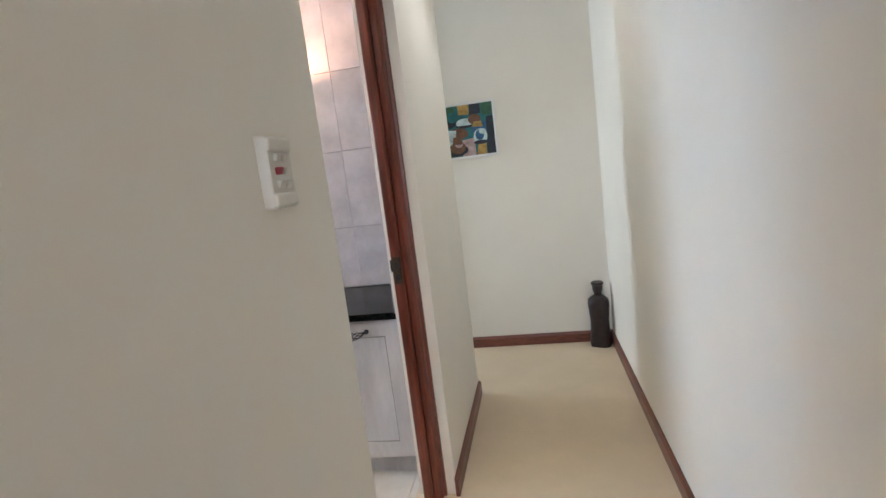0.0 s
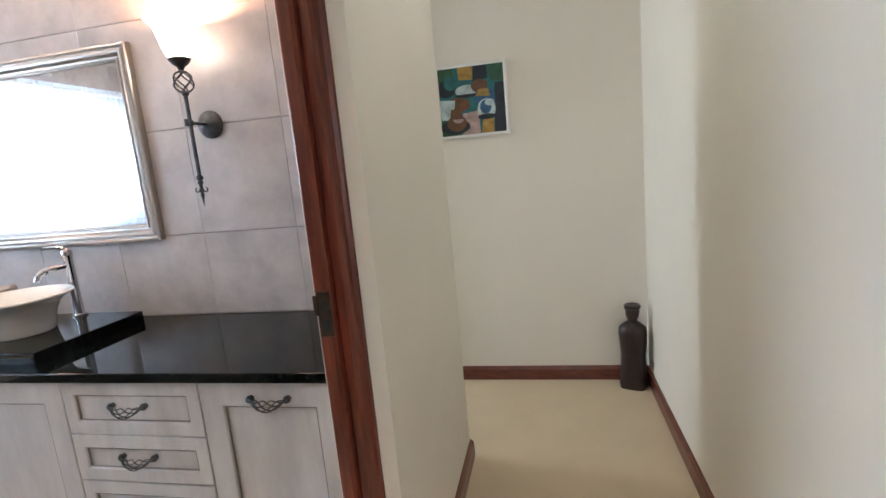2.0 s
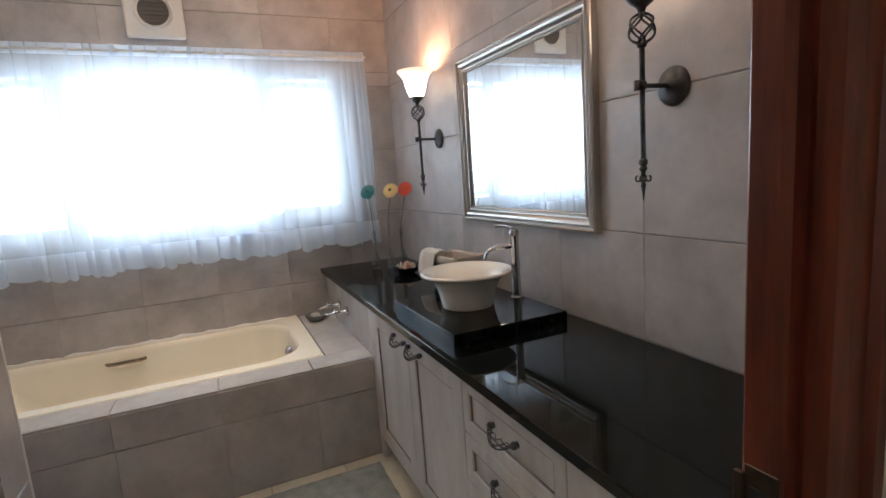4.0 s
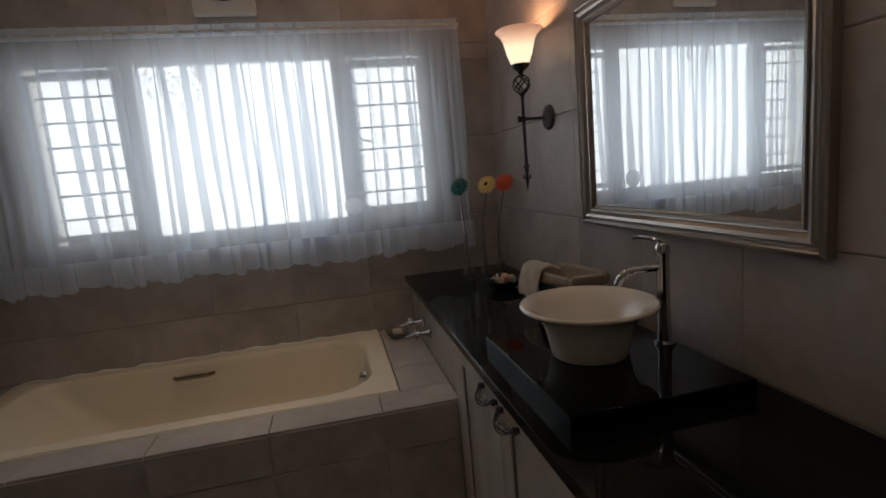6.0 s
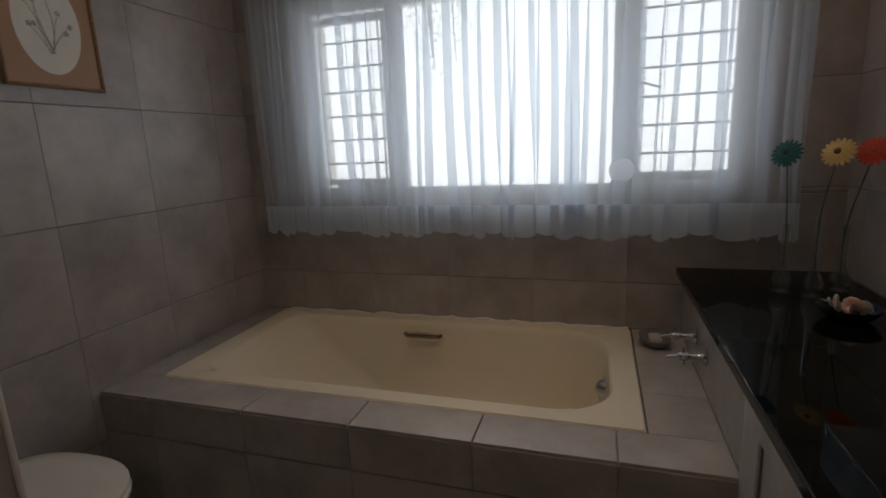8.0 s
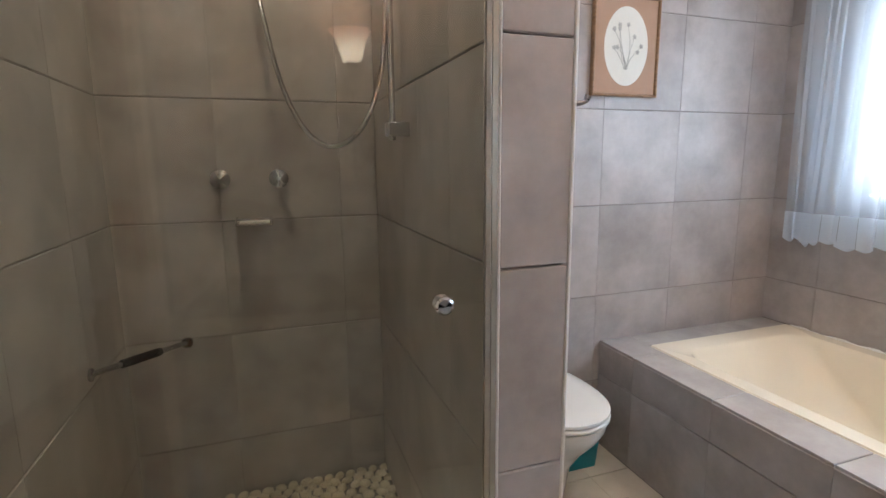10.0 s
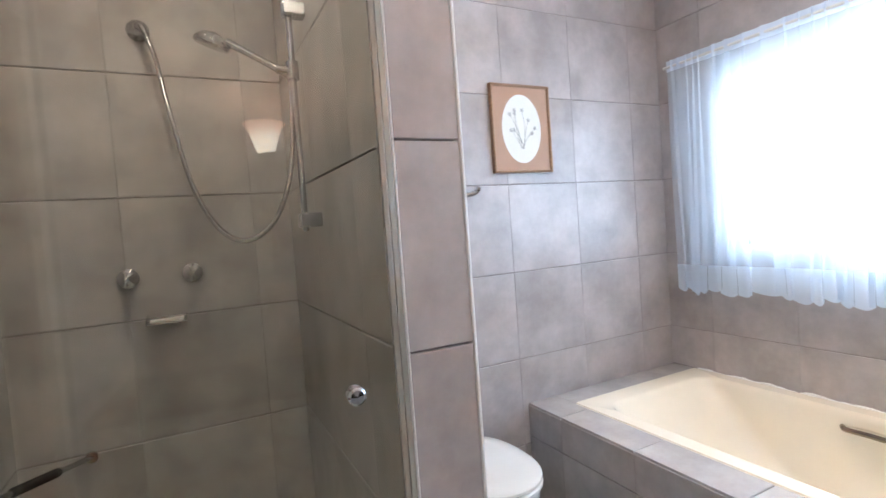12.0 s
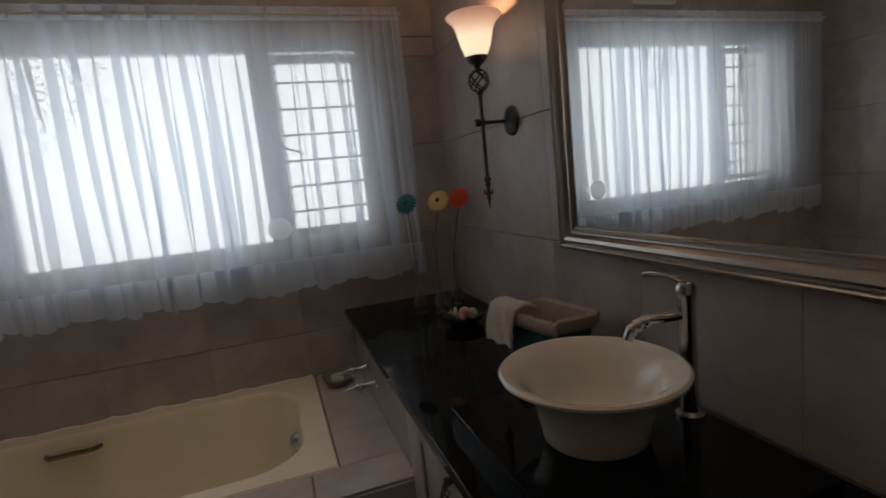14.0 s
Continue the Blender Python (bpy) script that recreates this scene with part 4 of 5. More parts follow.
for x in (-0.075, 0.075):
    bm = bmesh.new()
    tube(bm, [(x - 0.02, 0.035, 0.415), (x + 0.02, 0.035, 0.415)], 0.011, 10)
    box(bm, (x - 0.012, 0.024, 0.396), (x + 0.012, 0.046, 0.412), 0.002)
    part("hinge", bm, PLASTIC, toilet)
flush = thing("flush_plate", (-0.73, 1.391, 0.95), "satin chrome dual flush plate on the tiled wall", "flush plate")
SATIN = mat("satin_chrome", (0.55, 0.56, 0.57), 0.33, metal=0.7, var=0.04, bump=0.0)
part_box("plate", (-0.072, 0, -0.07), (0.072, 0.012, 0.07), SATIN, flush, 0.004)
part_box("button", (-0.062, 0.012, -0.064), (0.062, 0.022, -0.046), CHROME, flush, 0.003)
binbox = thing("storage_tub", (-0.9, 1.5, 0.0), "small teal plastic tub beside the toilet", "tub")
bm = bmesh.new()
loops(bm, [rounded(-0.075, 0.075, -0.06, 0.06, 0.0, (0.015,) * 4, 4), rounded(-0.09, 0.09, -0.075, 0.075, 0.19, (0.018,) * 4, 4), rounded(-0.095, 0.095, -0.08, 0.08, 0.192, (0.02,) * 4, 4), rounded(-0.095, 0.095, -0.08, 0.08, 0.203, (0.02,) * 4, 4), rounded(-0.085, 0.085, -0.07, 0.07, 0.203, (0.018,) * 4, 4), rounded(-0.07, 0.07, -0.055, 0.055, 0.006, (0.015,) * 4, 4)], True, True)
part("body", bm, TEAL, binbox)
part_box("paper_tag", (0.0, 0.0745, 0.11), (0.045, 0.079, 0.17), PAPER, binbox, 0.001, "white paper tag")

# ---- bathroom picture ----
pic = thing("botanical_picture", (-1.145, 1.391, 1.75), "framed oval botanical print with tan mount", "picture")
w2, h2 = 0.162, 0.198
bm = bmesh.new()
rings = []
for i, d in ((0.0, 0.0), (0.0, 0.02), (0.004, 0.022), (0.010, 0.018), (0.012, 0.013)):
    rings.append([(-w2 + i, d, -h2 + i), (w2 - i, d, -h2 + i), (w2 - i, d, h2 - i), (-w2 + i, d, h2 - i)])
loops(bm, rings)
part("frame", bm, OAK, pic, smooth=False)
part_box("mount", (-w2 + 0.008, 0.001, -h2 + 0.008), (w2 - 0.008, 0.012, h2 - 0.008), MOUNT, pic, 0)
bm = bmesh.new()
oval = [[(0.108 * r * math.cos(a), 0.0128, 0.155 * r * math.sin(a)) for a in [2 * math.pi * k / 48 for k in range(48)]] for r in (1.0, 0.5)]
loops(bm, oval, cap_last=True)
print_ = part("print", bm, PAPER, pic, "white oval print", smooth=False)
bm = bmesh.new()
rng = random.Random(5)
for k in range(9):
    x0, z0 = rng.uniform(-0.03, 0.03), -0.09
    x1, z1 = rng.uniform(-0.075, 0.075), rng.uniform(-0.02, 0.09)
    tube(bm, curve_points([(x0 * 0.3, 0.0135, z0), ((x0 + x1) / 2, 0.0135, (z0 + z1) / 2 + 0.01), (x1, 0.0135, z1)], 6), 0.0007, 4)
    for i in range(5):
        a = 2 * math.pi * i / 5 + k
        p, d = Vector((x1, 0.0137, z1)), Vector((math.cos(a), 0, math.sin(a)))
        s = Vector((-d.z, 0, d.x)) * 0.0035
        bm.faces.new([bm.verts.new(q) for q in (p, p + d * 0.006 + s, p + d * 0.012, p + d * 0.006 - s)])
part("plant_sketch", bm, INK, print_, "faint grey plant drawing", smooth=False)

# ---- towel hook on the dividing wall ----
hook = thing("wall_hook", (-0.246, 2.33, 1.40), "small chrome robe hook on the dividing wall", "hook")
bm = bmesh.new()
for ring in lathe(bm, [(0.018, 0.0), (0.018, 0.004), (0.009, 0.008)], steps=18):
    for w in ring:
        w.co = (-w.co.z, w.co.x, w.co.y)
part("rosette", bm, CHROME, hook)
bm = bmesh.new()
tube(bm, curve_points([(-0.005, 0, 0), (-0.03, 0.01, -0.003), (-0.055, 0.022, 0.0), (-0.062, 0.026, 0.012)], 5), [0.005] * 12 + [0.0065] * 4, 8)
part("peg", bm, CHROME, hook)

# ---- shower ----
solid("shower_floor_base", [((-0.1, 1.357, 0), (0.764, 2.36, 0.078))], GROUT, label="raised shower floor bed")
solid("shower_kerb", [((-0.1, 2.36, 0), (0.764, 2.46, 0.10))], LEDGE, label="low tiled kerb under the shower door", bevel=0.003)
bm = bmesh.new()
rng = random.Random(3)
y = 1.375
row = 0
while y < 2.35:
    x = -0.09 + (0.022 if row % 2 else 0)
    while x < 0.755:
        rx, ry = rng.uniform(0.017, 0.026), rng.uniform(0.015, 0.022)
        cx, cy, tw = x + rng.uniform(-0.005, 0.005), y + rng.uniform(-0.005, 0.005), rng.uniform(0, 3.14)
        n = 8
        base = []
        for rr_, z in ((1.0, 0.078), (0.93, 0.086), (0.6, 0.0915)):
            base.append([(cx + rr_ * (rx * math.cos(a) * math.cos(tw) - ry * math.sin(a) * math.sin(tw)), cy + rr_ * (rx * math.cos(a) * math.sin(tw) + ry * math.sin(a) * math.cos(tw)), z) for a in [2 * math.pi * k / n for k in range(n)]])
        loops(bm, base, cap_last=True)
        x += 0.044
    y += 0.038
    row += 1
tagged(new("shower_pebbles", mesh_of("shower_pebbles", bm, PEBBLE, True)), "cream river pebbles set in the shower floor", "pebbles", kind="stuff")

screen = thing("shower_door", (0.757, 2.35, 0.1), "clear frameless glass shower door standing slightly ajar", "shower door", turn=-4.6)
bm = bmesh.new()
box(bm, (-0.825, -0.004, 0.012), (-0.018, 0.004, 1.95))
part("glass_panel", bm, SHOWER_GLASS, screen, smooth=False).visible_shadow = False
bm = bmesh.new()
box(bm, (-0.836, -0.006, 0.012), (-0.826, 0.006, 1.95), 0.001)
part("seal_strip", bm, mat("satin_seal_strip", (0.45, 0.42, 0.36), 0.25, metal=0.6, var=0.1), screen, smooth=False)
bm = bmesh.new()
box(bm, (-0.016, -0.01, 0.0), (0.002, 0.01, 1.95), 0.002)
part("wall_channel", bm, mat("brassy_channel", (0.42, 0.36, 0.2), 0.3, metal=0.7, var=0.1), screen, smooth=False)
bm = bmesh.new()
for ring in lathe(bm, [(0.011, 0.004), (0.011, 0.012), (0.016, 0.015), (0.016, 0.019), (0.013, 0.021), (0.016, 0.023), (0.016, 0.027), (0.013, 0.029), (0.016, 0.031), (0.016, 0.036), (0.012, 0.04), (0.0005, 0.041)], steps=20):
    for w in ring:
        w.co = (w.co.x - 0.745, w.co.z, w.co.y + 0.955)
part("knob", bm, CHROME, screen, "ribbed chrome knob")
for z in (0.3, 1.65):
    part_box("hinge", (-0.075, -0.012, z), (-0.004, 0.012, z + 0.08), CHROME, screen, 0.003)
bm = bmesh.new()
box(bm, (-0.094, 2.40, 0.1), (-0.082, 2.412, 2.05), 0.001)
tagged(new("shower_door_jamb", mesh_of("shower_door_jamb", bm, mat("pale_metal_profile", (0.5, 0.48, 0.42), 0.25, metal=0.6, var=0.1))), "slim pale metal profile on the dividing wall", "profile")

for x in (0.43, 0.243):
    st = thing("shower_tap", (x, 1.361, 1.24), "chrome star-handled shower tap on the back wall", "tap", "shower taps")
    bm = bmesh.new()
    for ring in lathe(bm, [(0.032, 0.0), (0.032, 0.006), (0.018, 0.014), (0.014, 0.045)], steps=20):
        for w in ring:
            w.co = (w.co.x, w.co.z, w.co.y)
    part("flange", bm, CHROME, st)
    bm = bmesh.new()
    ringset = []
    for r, d in ((0.4, 0.04), (0.95, 0.042), (1.0, 0.05), (0.95, 0.062), (0.5, 0.068), (0.1, 0.069)):
        ringset.append([((0.024 + 0.005 * math.cos(5 * a)) * r * math.cos(a), d, (0.024 + 0.005 * math.cos(5 * a)) * r * math.sin(a)) for a in [2 * math.pi * k / 30 for k in range(30)]])
    loops(bm, ringset, True, True)
    part("handwheel", bm, CHROME, st)
soap = thing("soap_rack", (0.33, 1.361, 1.093), "chrome wire soap rack on the shower wall", "soap rack")
bm = bmesh.new()
for y_, z in ((0.09, 0.0), (0.005, 0.0)):
    tube(bm, [(-0.055, y_, z), (0.055, y_, z)], 0.003, 6)
for x in (-0.055, 0.055):
    tube(bm, [(x, 0.003, 0.0), (x, 0.09, 0.0), (x, 0.09, 0.018), (x, 0.003, 0.018)], 0.003, 6)
tube(bm, [(-0.055, 0.09, 0.018), (0.055, 0.09, 0.018)], 0.003, 6)
for k in range(6):
    tube(bm, [(-0.05 + 0.02 * k, 0.003, -0.001), (-0.05 + 0.02 * k, 0.09, -0.001)], 0.0018, 5)
part("wire", bm, CHROME, soap)
bm = bmesh.new()
box(bm, (-0.048, 0.01, 0.002), (0.048, 0.085, 0.008), 0.003)
part("tray", bm, PLASTIC, soap)

foot = thing("corner_rail", (0.66, 1.5, 0.71), "chrome corner rail with black grip in the shower", "rail")
bm = bmesh.new()
a, b = Vector((0.102, 0.2, 0.03)), Vector((-0.085, -0.138, -0.02))
tube(bm, [a, b], 0.008, 10)
part("bar", bm, CHROME, foot)
bm = bmesh.new()
tube(bm, [a.lerp(b, 0.28), a.lerp(b, 0.66)], 0.013, 12)
part("grip", bm, DARK, foot, "black rubber grip")
for p, ax in ((a, 0), (b, 1)):
    bm = bmesh.new()
    d = Vector((1, 0, 0)) if ax == 0 else Vector((0, -1, 0))
    tube(bm, [p - d * 0.008, p + d * 0.0005], 0.018, 14)
    part("flange", bm, CHROME, foot)

sh = thing("shower_set", (-0.098, 1.82, 1.38), "chrome slide rail with hand shower on the side wall", "shower")
bm = bmesh.new()
tube(bm, [(0.045, 0, -0.03), (0.045, 0, 0.62)], 0.009, 12)
part("rail", bm, CHROME, sh)
for z in (0.0, 0.59):
    bm = bmesh.new()
    box(bm, (-0.001, -0.02, z - 0.02), (0.062, 0.02, z + 0.02), 0.004)
    part("bracket", bm, CHROME, sh)
bm = bmesh.new()
tube(bm, [(0.045, 0, 0.395), (0.045, 0, 0.445)], 0.017, 14)
tube(bm, [(0.045, 0, 0.42), (0.085, -0.012, 0.425)], 0.013, 12)
part("slider", bm, CHROME, sh)
hand = curve_points([(0.055, -0.006, 0.41), (0.11, -0.025, 0.445), (0.165, -0.045, 0.48), (0.205, -0.06, 0.505)], 6)
bm = bmesh.new()
tube(bm, hand, [0.011 - 0.002 * math.sin(i * 0.2) for i in range(len(hand))], 12)
hs = part("handset", bm, CHROME, sh)
bm = bmesh.new()
tilt = Vector((-0.35, 0.25, 1)).normalized().to_track_quat("Z", "Y").to_matrix()
for ring in lathe(bm, [(0.0005, -0.022), (0.044, -0.022), (0.049, -0.016), (0.046, -0.004), (0.03, 0.01), (0.012, 0.017), (0.0005, 0.018)], steps=28):
    for w in ring:
        w.co = Vector((0.238, -0.072, 0.515)) + tilt @ w.co
part("spray_head", bm, CHROME, hs, "round chrome spray head")
hose = thing("shower_hose", (0.335, 1.361, 2.04), "looping chrome shower hose from a wall elbow", "hose")
bm = bmesh.new()
for ring in lathe(bm, [(0.034, 0.0), (0.034, 0.005), (0.024, 0.016), (0.014, 0.03), (0.012, 0.045)], steps=20):
    for w in ring:
        w.co = (w.co.x, w.co.z, w.co.y)
tube(bm, curve_points([(0, 0.04, 0), (-0.012, 0.062, -0.008), (-0.022, 0.07, -0.035)], 4), 0.011, 10)
part("elbow", bm, CHROME, hose)
bm = bmesh.new()
tube(bm, curve_points([(-0.022, 0.07, -0.03), (-0.045, 0.10, -0.12), (-0.07, 0.18, -0.3), (-0.11, 0.30, -0.53), (-0.165, 0.39, -0.665), (-0.235, 0.43, -0.705), (-0.31, 0.45, -0.65), (-0.36, 0.455, -0.52), (-0.378, 0.455, -0.36), (-0.381, 0.452, -0.255)], 10), 0.0072, 10)
part("hose_line", bm, CHROME, hose, "ribbed chrome hose")

# ---- bath mats ----
def bath_mat(x0, x1, y0, y1, label):
    bm = bmesh.new()
    nx, ny = 24, 40
    rng_ = random.Random(int(y0 * 100))
    grid = [[bm.verts.new((x0 + (x1 - x0) * i / nx + 0.003 * rng_.uniform(-1, 1), y0 + (y1 - y0) * j / ny + 0.003 * rng_.uniform(-1, 1), 0.003 + (0.011 + 0.003 * rng_.random() if 0 < i < nx and 0 < j < ny else 0))) for j in range(ny + 1)] for i in range(nx + 1)]
    for i in range(nx):
        for j in range(ny):
            bm.faces.new((grid[i][j], grid[i + 1][j], grid[i + 1][j + 1], grid[i][j + 1]))
    tagged(new("bath_mat", mesh_of("bath_mat", bm, MAT, True)), label, "bath mat", "bath mats")


bath_mat(-1.02, -0.48, 2.62, 3.42, "grey-green tufted bath mat before the vanity")
bath_mat(-0.96, -0.42, 1.78, 2.45, "grey-green tufted bath mat before the toilet")

# ---- corridor things ----
sw = thing("light_switch", (0.955, 2.276, 1.355), "cream six-gang light switch with one red button", "light switch")
bm = bmesh.new()
loops(bm, [[(0.0, p[0], p[1]) for p in [(q[0], q[1]) for q in rounded(-0.040, 0.040, -0.060, 0.060, 0, (0.005,) * 4, 3)]],
           [(0.015, q[0], q[1]) for q in rounded(-0.040, 0.040, -0.060, 0.060, 0, (0.005,) * 4, 3)],
           [(0.019, q[0], q[1]) for q in rounded(-0.037, 0.037, -0.057, 0.057, 0, (0.005,) * 4, 3)]], True, True)
part("plate", bm, SWITCH, sw)
for z0, z1 in ((0.034, 0.058), (-0.058, -0.034)):
    bm = bmesh.new()
    box(bm, (0.012, -0.039, z0), (0.024, 0.039, z1), 0.006, 3)
    part("cover_strip", bm, SWITCH, sw)
for r in range(3):
    for c in range(2):
        y0, z0 = -0.022 + 0.026 * c, 0.018 - 0.022 * r
        m = RED if (r == 1 and c == 0) else SWITCH
        bm = bmesh.new()
        box(bm, (0.017, y0, z0), (0.0245, y0 + 0.018, z0 + 0.013), 0.003, 2)
        for v in bm.verts:
            if v.co.x > 0.021 and v.co.z > z0 + 0.007:
                v.co.x += 0.003
        part("rocker", bm, m, sw, "red rocker" if m is RED else "")

art = thing("abstract_painting", (0.98, 5.074, 1.597), "abstract still-life painting in teal, green and brown", "painting")
w3 = 0.191
bm = bmesh.new()
rings = []
for i, d in ((0.0, 0.0), (0.0, 0.022), (0.003, 0.025), (0.012, 0.025), (0.016, 0.02)):
    rings.append([(-w3 + i, -d, -w3 + i), (w3 - i, -d, -w3 + i), (w3 - i, -d, w3 - i), (-w3 + i, -d, w3 - i)])
loops(bm, rings)
part("frame", bm, PLASTIC, art, "narrow off-white frame", smooth=False)
PAINTS = {k: mat("paint_" + k, c, 0.6, var=0.3, scale=28, fine=120, bump=0.3) for k, c in dict(teal=(0.02, 0.13, 0.14), green=(0.03, 0.10, 0.05), dark=(0.012, 0.02, 0.03), pale=(0.45, 0.55, 0.55), brown=(0.13, 0.06, 0.03), rose=(0.38, 0.28, 0.26), gold=(0.36, 0.22, 0.05), blue=(0.03, 0.10, 0.20)).items()}
part_box("canvas", (-w3 + 0.012, -0.014, -w3 + 0.012), (w3 - 0.012, -0.004, w3 - 0.012), PAINTS["teal"], art, 0)


def daub(colour, shape, layer):
    bm = bmesh.new()
    bm.faces.new([bm.verts.new((x * 0.18, -0.0142 - 0.0004 * layer, z * 0.18)) for x, z in shape])
    part("paint_patch", bm, PAINTS[colour], art, smooth=False)


def blob(cx, cz, rx, rz, n=18, a0=0, a1=360):
    return [(cx + rx * math.cos(radians(a0 + (a1 - a0) * k / n)), cz + rz * math.sin(radians(a0 + (a1 - a0) * k / n))) for k in range(n + (0 if a1 - a0 == 360 else 1))]


for layer, (colour, shape) in enumerate((
        ("green", [(-1, 0.5), (-0.55, 0.45), (-0.5, 1), (-1, 1)]), ("gold", [(-0.35, 0.62), (0.05, 0.6), (0.08, 1), (-0.38, 1)]),
        ("dark", [(0.05, 0.55), (0.5, 0.6), (0.5, 1), (0.1, 1)]), ("green", [(0.55, 0.5), (1, 0.5), (1, 1), (0.52, 1)]),
        ("dark", [(0.62, -1), (1, -1), (1, 0.45), (0.7, 0.45)]), ("blue", [(0.1, -0.1), (0.7, -0.15), (0.65, 0.3), (0.15, 0.25)]),
        ("rose", [(-0.35, -1), (0.2, -1), (0.18, -0.3), (-0.3, -0.35)]), ("gold", [(0.22, -1), (0.6, -1), (0.62, -0.55), (0.3, -0.55)]),
        ("green", [(-1, -1), (-0.4, -1), (-0.5, -0.55), (-1, -0.5)]), ("dark", blob(-0.75, 0.4, 0.3, 0.25)), ("teal", blob(-0.6, 0.55, 0.22, 0.2)),
        ("pale", blob(-0.15, 0.3, 0.33, 0.17)), ("dark", blob(-0.15, 0.2, 0.36, 0.1, 12, 180, 360)), ("brown", blob(0.25, 0.4, 0.25, 0.2)),
        ("gold", [(0.12, 0.12), (0.55, 0.08), (0.5, 0.3), (0.2, 0.3)]), ("pale", blob(0.42, -0.28, 0.27, 0.3)), ("blue", blob(0.4, -0.22, 0.17, 0.2)),
        ("pale", blob(0.52, -0.1, 0.14, 0.1)), ("dark", blob(0.42, -0.5, 0.28, 0.08)), ("brown", blob(-0.45, -0.1, 0.4, 0.22)), ("pale", [(-1, 0.1), (-0.5, 0.05), (-0.6, -0.5), (-0.95, -0.5)]),
        ("dark", blob(-0.55, -0.72, 0.45, 0.22)), ("brown", blob(-0.5, -0.62, 0.3, 0.24)), ("rose", blob(-0.45, -0.5, 0.16, 0.12)), ("brown", [(-0.65, -0.2), (-0.35, -0.2), (-0.3, -0.5), (-0.7, -0.5)]))):
    daub(colour, shape, layer)

# carved figure standing in the corner of the hall
bm = bmesh.new()
rings = []
for hx, hy, z, p in ((0.068, 0.06, 0.0, 0.5), (0.07, 0.062, 0.03, 0.5), (0.064, 0.057, 0.10, 0.7), (0.062, 0.056, 0.18, 0.8), (0.068, 0.058, 0.25, 0.8), (0.072, 0.058, 0.30, 0.8), (0.068, 0.054, 0.335, 0.85), (0.045, 0.044, 0.355, 1.0),
                     (0.026, 0.028, 0.366, 1.0), (0.025, 0.028, 0.38, 1.0), (0.033, 0.035, 0.395, 1.0), (0.036, 0.038, 0.42, 1.0), (0.034, 0.036, 0.435, 0.9), (0.042, 0.043, 0.44, 0.9), (0.042, 0.043, 0.452, 0.9), (0.036, 0.037, 0.458, 0.9), (0.01, 0.01, 0.456, 0.9)):
    ring = []
    for k in range(28):
        a = 2 * math.pi * k / 28
        c, s = math.cos(a), math.sin(a)
        wob = 1 + 0.02 * math.sin(3 * a + z * 30)
        ring.append((hx * wob * abs(c) ** p * (1 if c > 0 else -1), hy * wob * abs(s) ** p * (1 if s > 0 else -1), z))
    rings.append(ring)
loops(bm, rings, True, True)
ob = new("statue", mesh_of("statue", bm, STATUE, True))
ob.matrix_world = pose(1.752, 4.985, 0.0, 0, 0, -20)
tagged(ob, "dark carved wooden figure standing in the corner", "statue")

# ---- tiles, each a piece of its own ----
tile_meshes = {}


def tile_mesh(w, h, thick, material):
    key = (round(w, 3), round(h, 3), thick, material.name)
    if key not in tile_meshes:
        # the upright joints are nearly closed, the level ones wider
        gu, gv, eu, ev = 0.0004, 0.0017, 0.0007, 0.0022
        bm = bmesh.new()
        loops(bm, [[(gu, gv, -thick), (w - gu, gv, -thick), (w - gu, h - gv, -thick), (gu, h - gv, -thick)],
                   [(gu, gv, -ev), (w - gu, gv, -ev), (w - gu, h - gv, -ev), (gu, h - gv, -ev)],
                   [(gu + eu, gv + ev, 0), (w - gu - eu, gv + ev, 0), (w - gu - eu, h - gv - ev, 0), (gu + eu, h - gv - ev, 0)]], cap_last=True)
        tile_meshes[key] = mesh_of("tile", bm, material)
    return tile_meshes[key]


def tiles(parent, origin, u, v, us, vs, material=STONE, holes=(), thick=0.006):
    """Tiles between the joints us and vs on the plane through origin spanned by u and v, left out of the holes."""
    u, v, o = Vector(u), Vector(v), Vector(origin)
    n = u.cross(v)
    turn = Matrix((u, v, n)).transposed().to_4x4()
    for a0, a1 in zip(us, us[1:]):
        for b0, b1 in zip(vs, vs[1:]):
            cells = [(a0, a1, b0, b1)]
            for h0, h1, k0, k1 in holes:
                rest = []
                for c0, c1, d0, d1 in cells:
                    if h0 >= c1 or h1 <= c0 or k0 >= d1 or k1 <= d0:
                        rest.append((c0, c1, d0, d1))
                        continue
                    if d0 < k0:
                        rest.append((c0, c1, d0, k0))
                    if d1 > k1:
                        rest.append((c0, c1, k1, d1))
                    if c0 < h0:
                        rest.append((c0, h0, max(d0, k0), min(d1, k1)))
                    if c1 > h1:
                        rest.append((h1, c1, max(d0, k0), min(d1, k1)))
                cells = rest
            for c0, c1, d0, d1 in cells:
                if c1 - c0 < 0.012 or d1 - d0 < 0.012:
                    continue
                ob = new("tile", tile_mesh(c1 - c0, d1 - d0, thick, material))
                ob.parent = parent
                ob.matrix_parent_inverse = parent.matrix_world.inverted()
                ob.matrix_world = Matrix.Translation(o + u * c0 + v * d0) @ turn


def joints(lo, hi, first, pitch=0.4):
    inner = [first + pitch * k for k in range(-20, 21) if lo + 0.02 < first + pitch * k < hi - 0.02]
    return [lo] + inner + [hi]


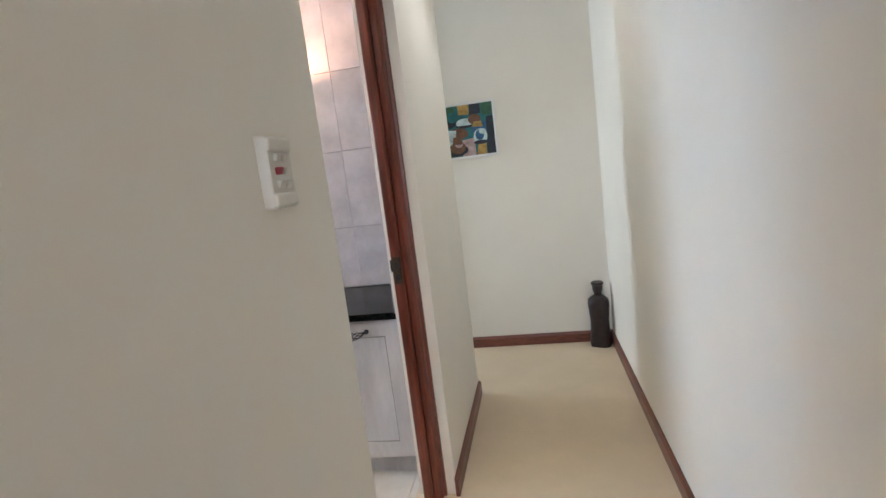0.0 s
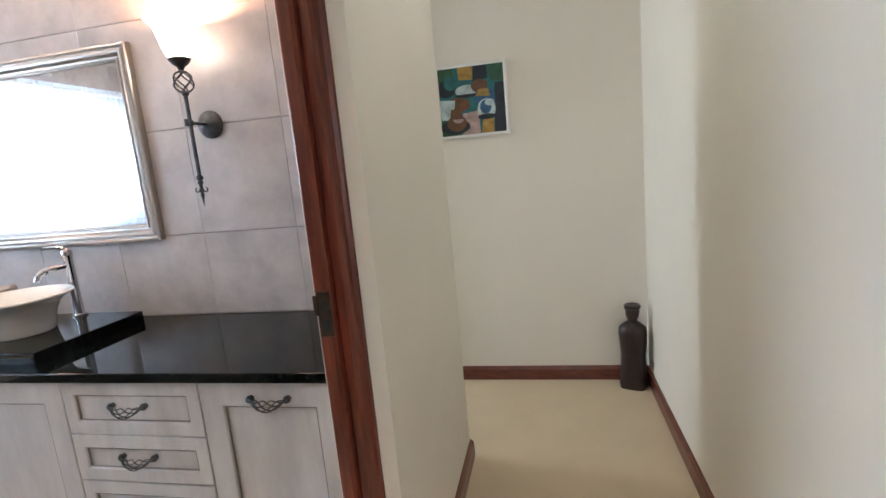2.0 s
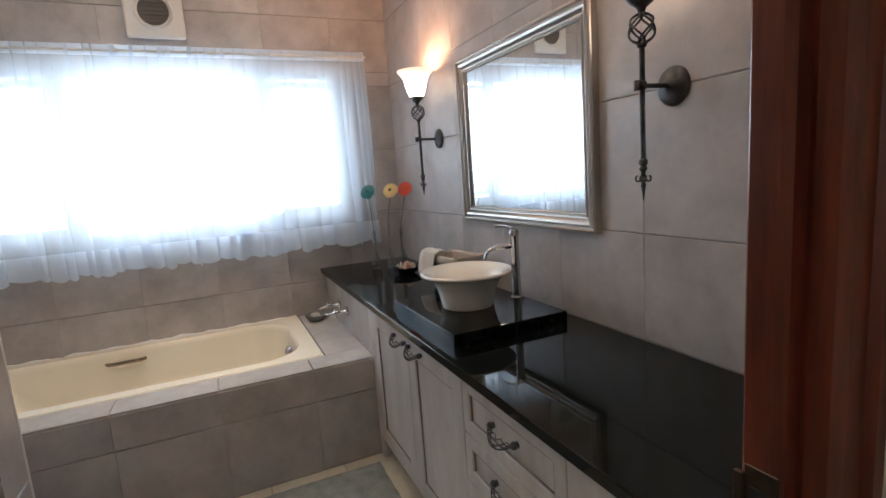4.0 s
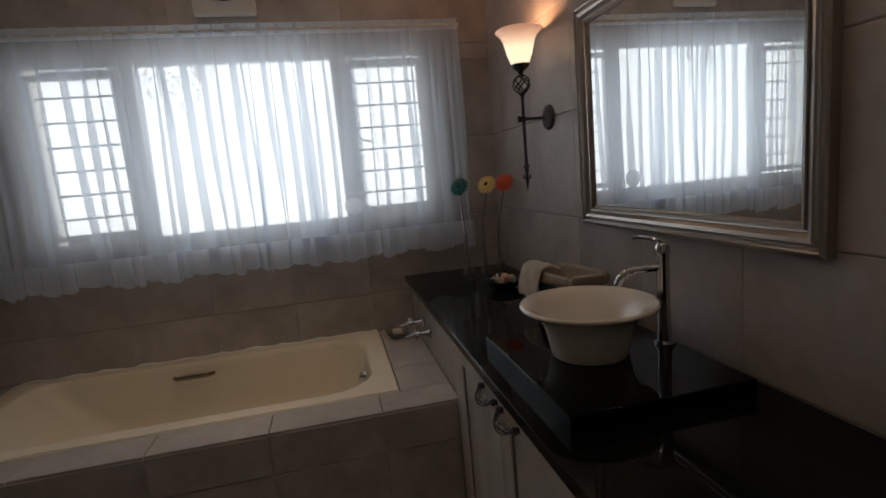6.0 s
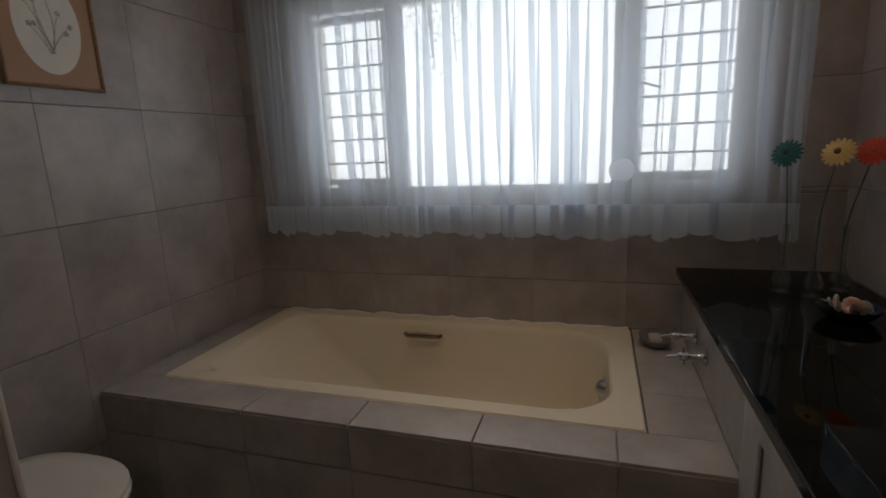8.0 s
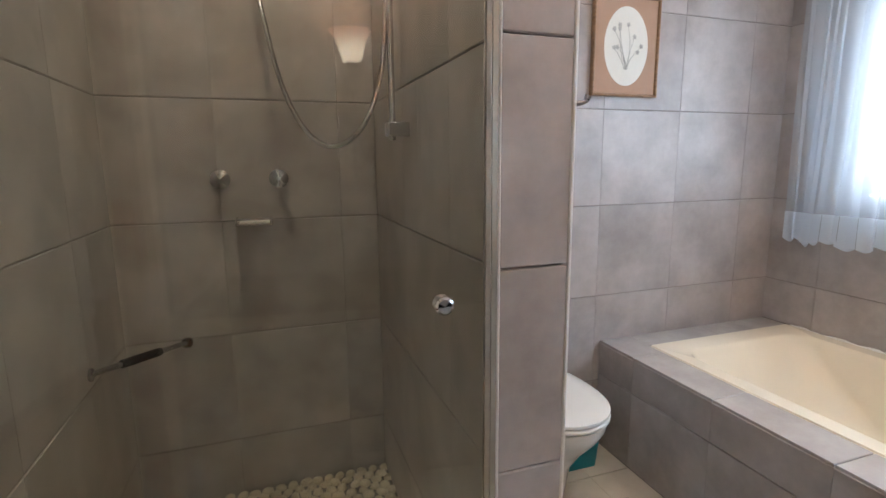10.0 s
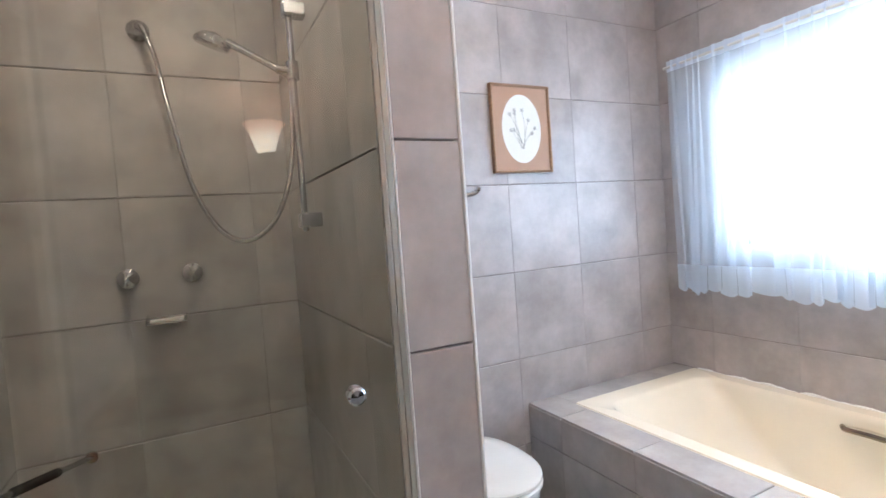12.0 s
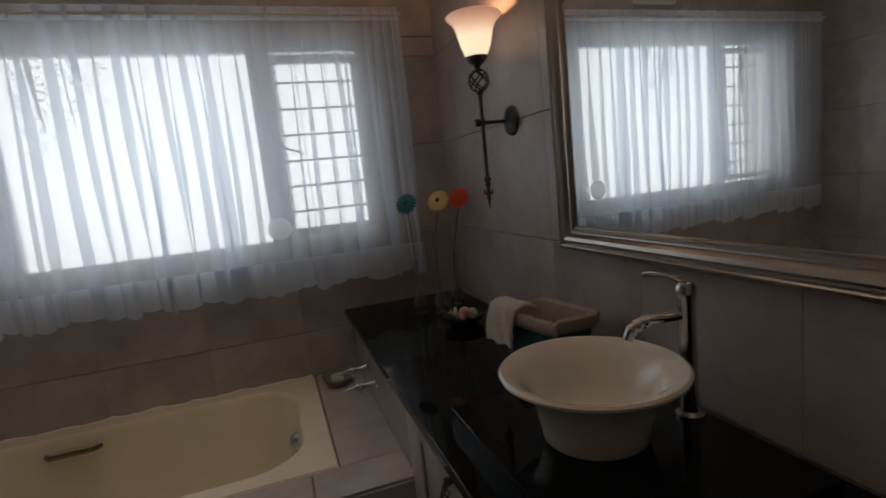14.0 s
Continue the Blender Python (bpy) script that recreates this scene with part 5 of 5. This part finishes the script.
bpy.context.view_layer.update()
ROWS = joints(0.0, H, 1.1)
tiles(wall_north, (0, 4.0, 0), (1, 0, 0), (0, 0, 1), joints(-2.083, 0.782, 0.034, 0.394), joints(0.775, H, 1.1))
tiles(wall_south, (0, 1.39, 0), (-1, 0, 0), (0, 0, 1), joints(0.246, 2.083, 1.06, 0.4), ROWS)
tiles(wall_south, (0, 1.36, 0), (-1, 0, 0), (0, 0, 1), joints(-0.764, 0.098, -0.435, 0.4), ROWS)
tiles(wall_west, (-2.08, 0, 0), (0, 1, 0), (0, 0, 1), joints(1.39, 4.0, 2.04, 0.4), joints(0.49, H, 0.7), holes=((1.735, 3.68, 1.08, 1.985),))
tiles(wall_east, (0.761, 0, 0), (0, -1, 0), (0, 0, 1), joints(-2.46, -1.36, -1.7, 0.4), ROWS)
tiles(wall_east, (0.779, 0, 0), (0, -1, 0), (0, 0, 1), joints(-4.0, -3.4, -3.7, 0.4), joints(0.775, H, 1.1))
tiles(wall_stub, (0, 2.41, 0), (-1, 0, 0), (0, 0, 1), [0.1, 0.238], ROWS, thick=0.009)
tiles(wall_stub, (-0.24, 0, 0), (0, -1, 0), (0, 0, 1), joints(-2.404, -1.39, -2.0, 0.4), ROWS, thick=0.009)
tiles(wall_stub, (-0.098, 0, 0), (0, 1, 0), (0, 0, 1), joints(1.36, 2.404, 1.75, 0.4), ROWS, thick=0.009)
part_box("edge_trim", (-0.246, 2.402, 0.0), (-0.238, 2.412, H), PLASTIC, wall_stub, 0.002, "white tile edge trim")
part_box("edge_trim", (-0.100, 2.402, 0.0), (-0.095, 2.412, H), PLASTIC, wall_stub, 0.002, "white tile edge trim")
tiles(floor, (0, 0, 0.0), (1, 0, 0), (0, 1, 0), joints(-1.09, 0.78, -0.9, 0.33), joints(1.39, 4.0, 1.62, 0.33), FLOOR_TILE, thick=0.004)
tiles(surround, (-1.09, 0, 0), (0, 1, 0), (0, 0, 1), joints(1.39, 3.455, 2.004, 0.391), [0, 0.335, 0.482], thick=0.01)
tiles(surround, (0, 0, 0.49), (1, 0, 0), (0, 1, 0), [-1.248, -1.092], joints(1.39, 3.462, 2.004, 0.391), LEDGE, thick=0.01)
tiles(surround, (0, 0, 0.49), (1, 0, 0), (0, 1, 0), joints(-2.08, -1.248, -1.49), [3.262, 3.462], LEDGE, thick=0.01)
tiles(surround, (0, 0, 0.49), (1, 0, 0), (0, 1, 0), joints(-2.08, -1.248, -1.66), [1.39, 1.523], LEDGE, thick=0.01)
tiles(surround, (0, 3.458, 0), (1, 0, 0), (0, 0, 1), joints(-2.08, -1.105, -1.5, 0.6), [0.492, 0.744], LEDGE, thick=0.008)
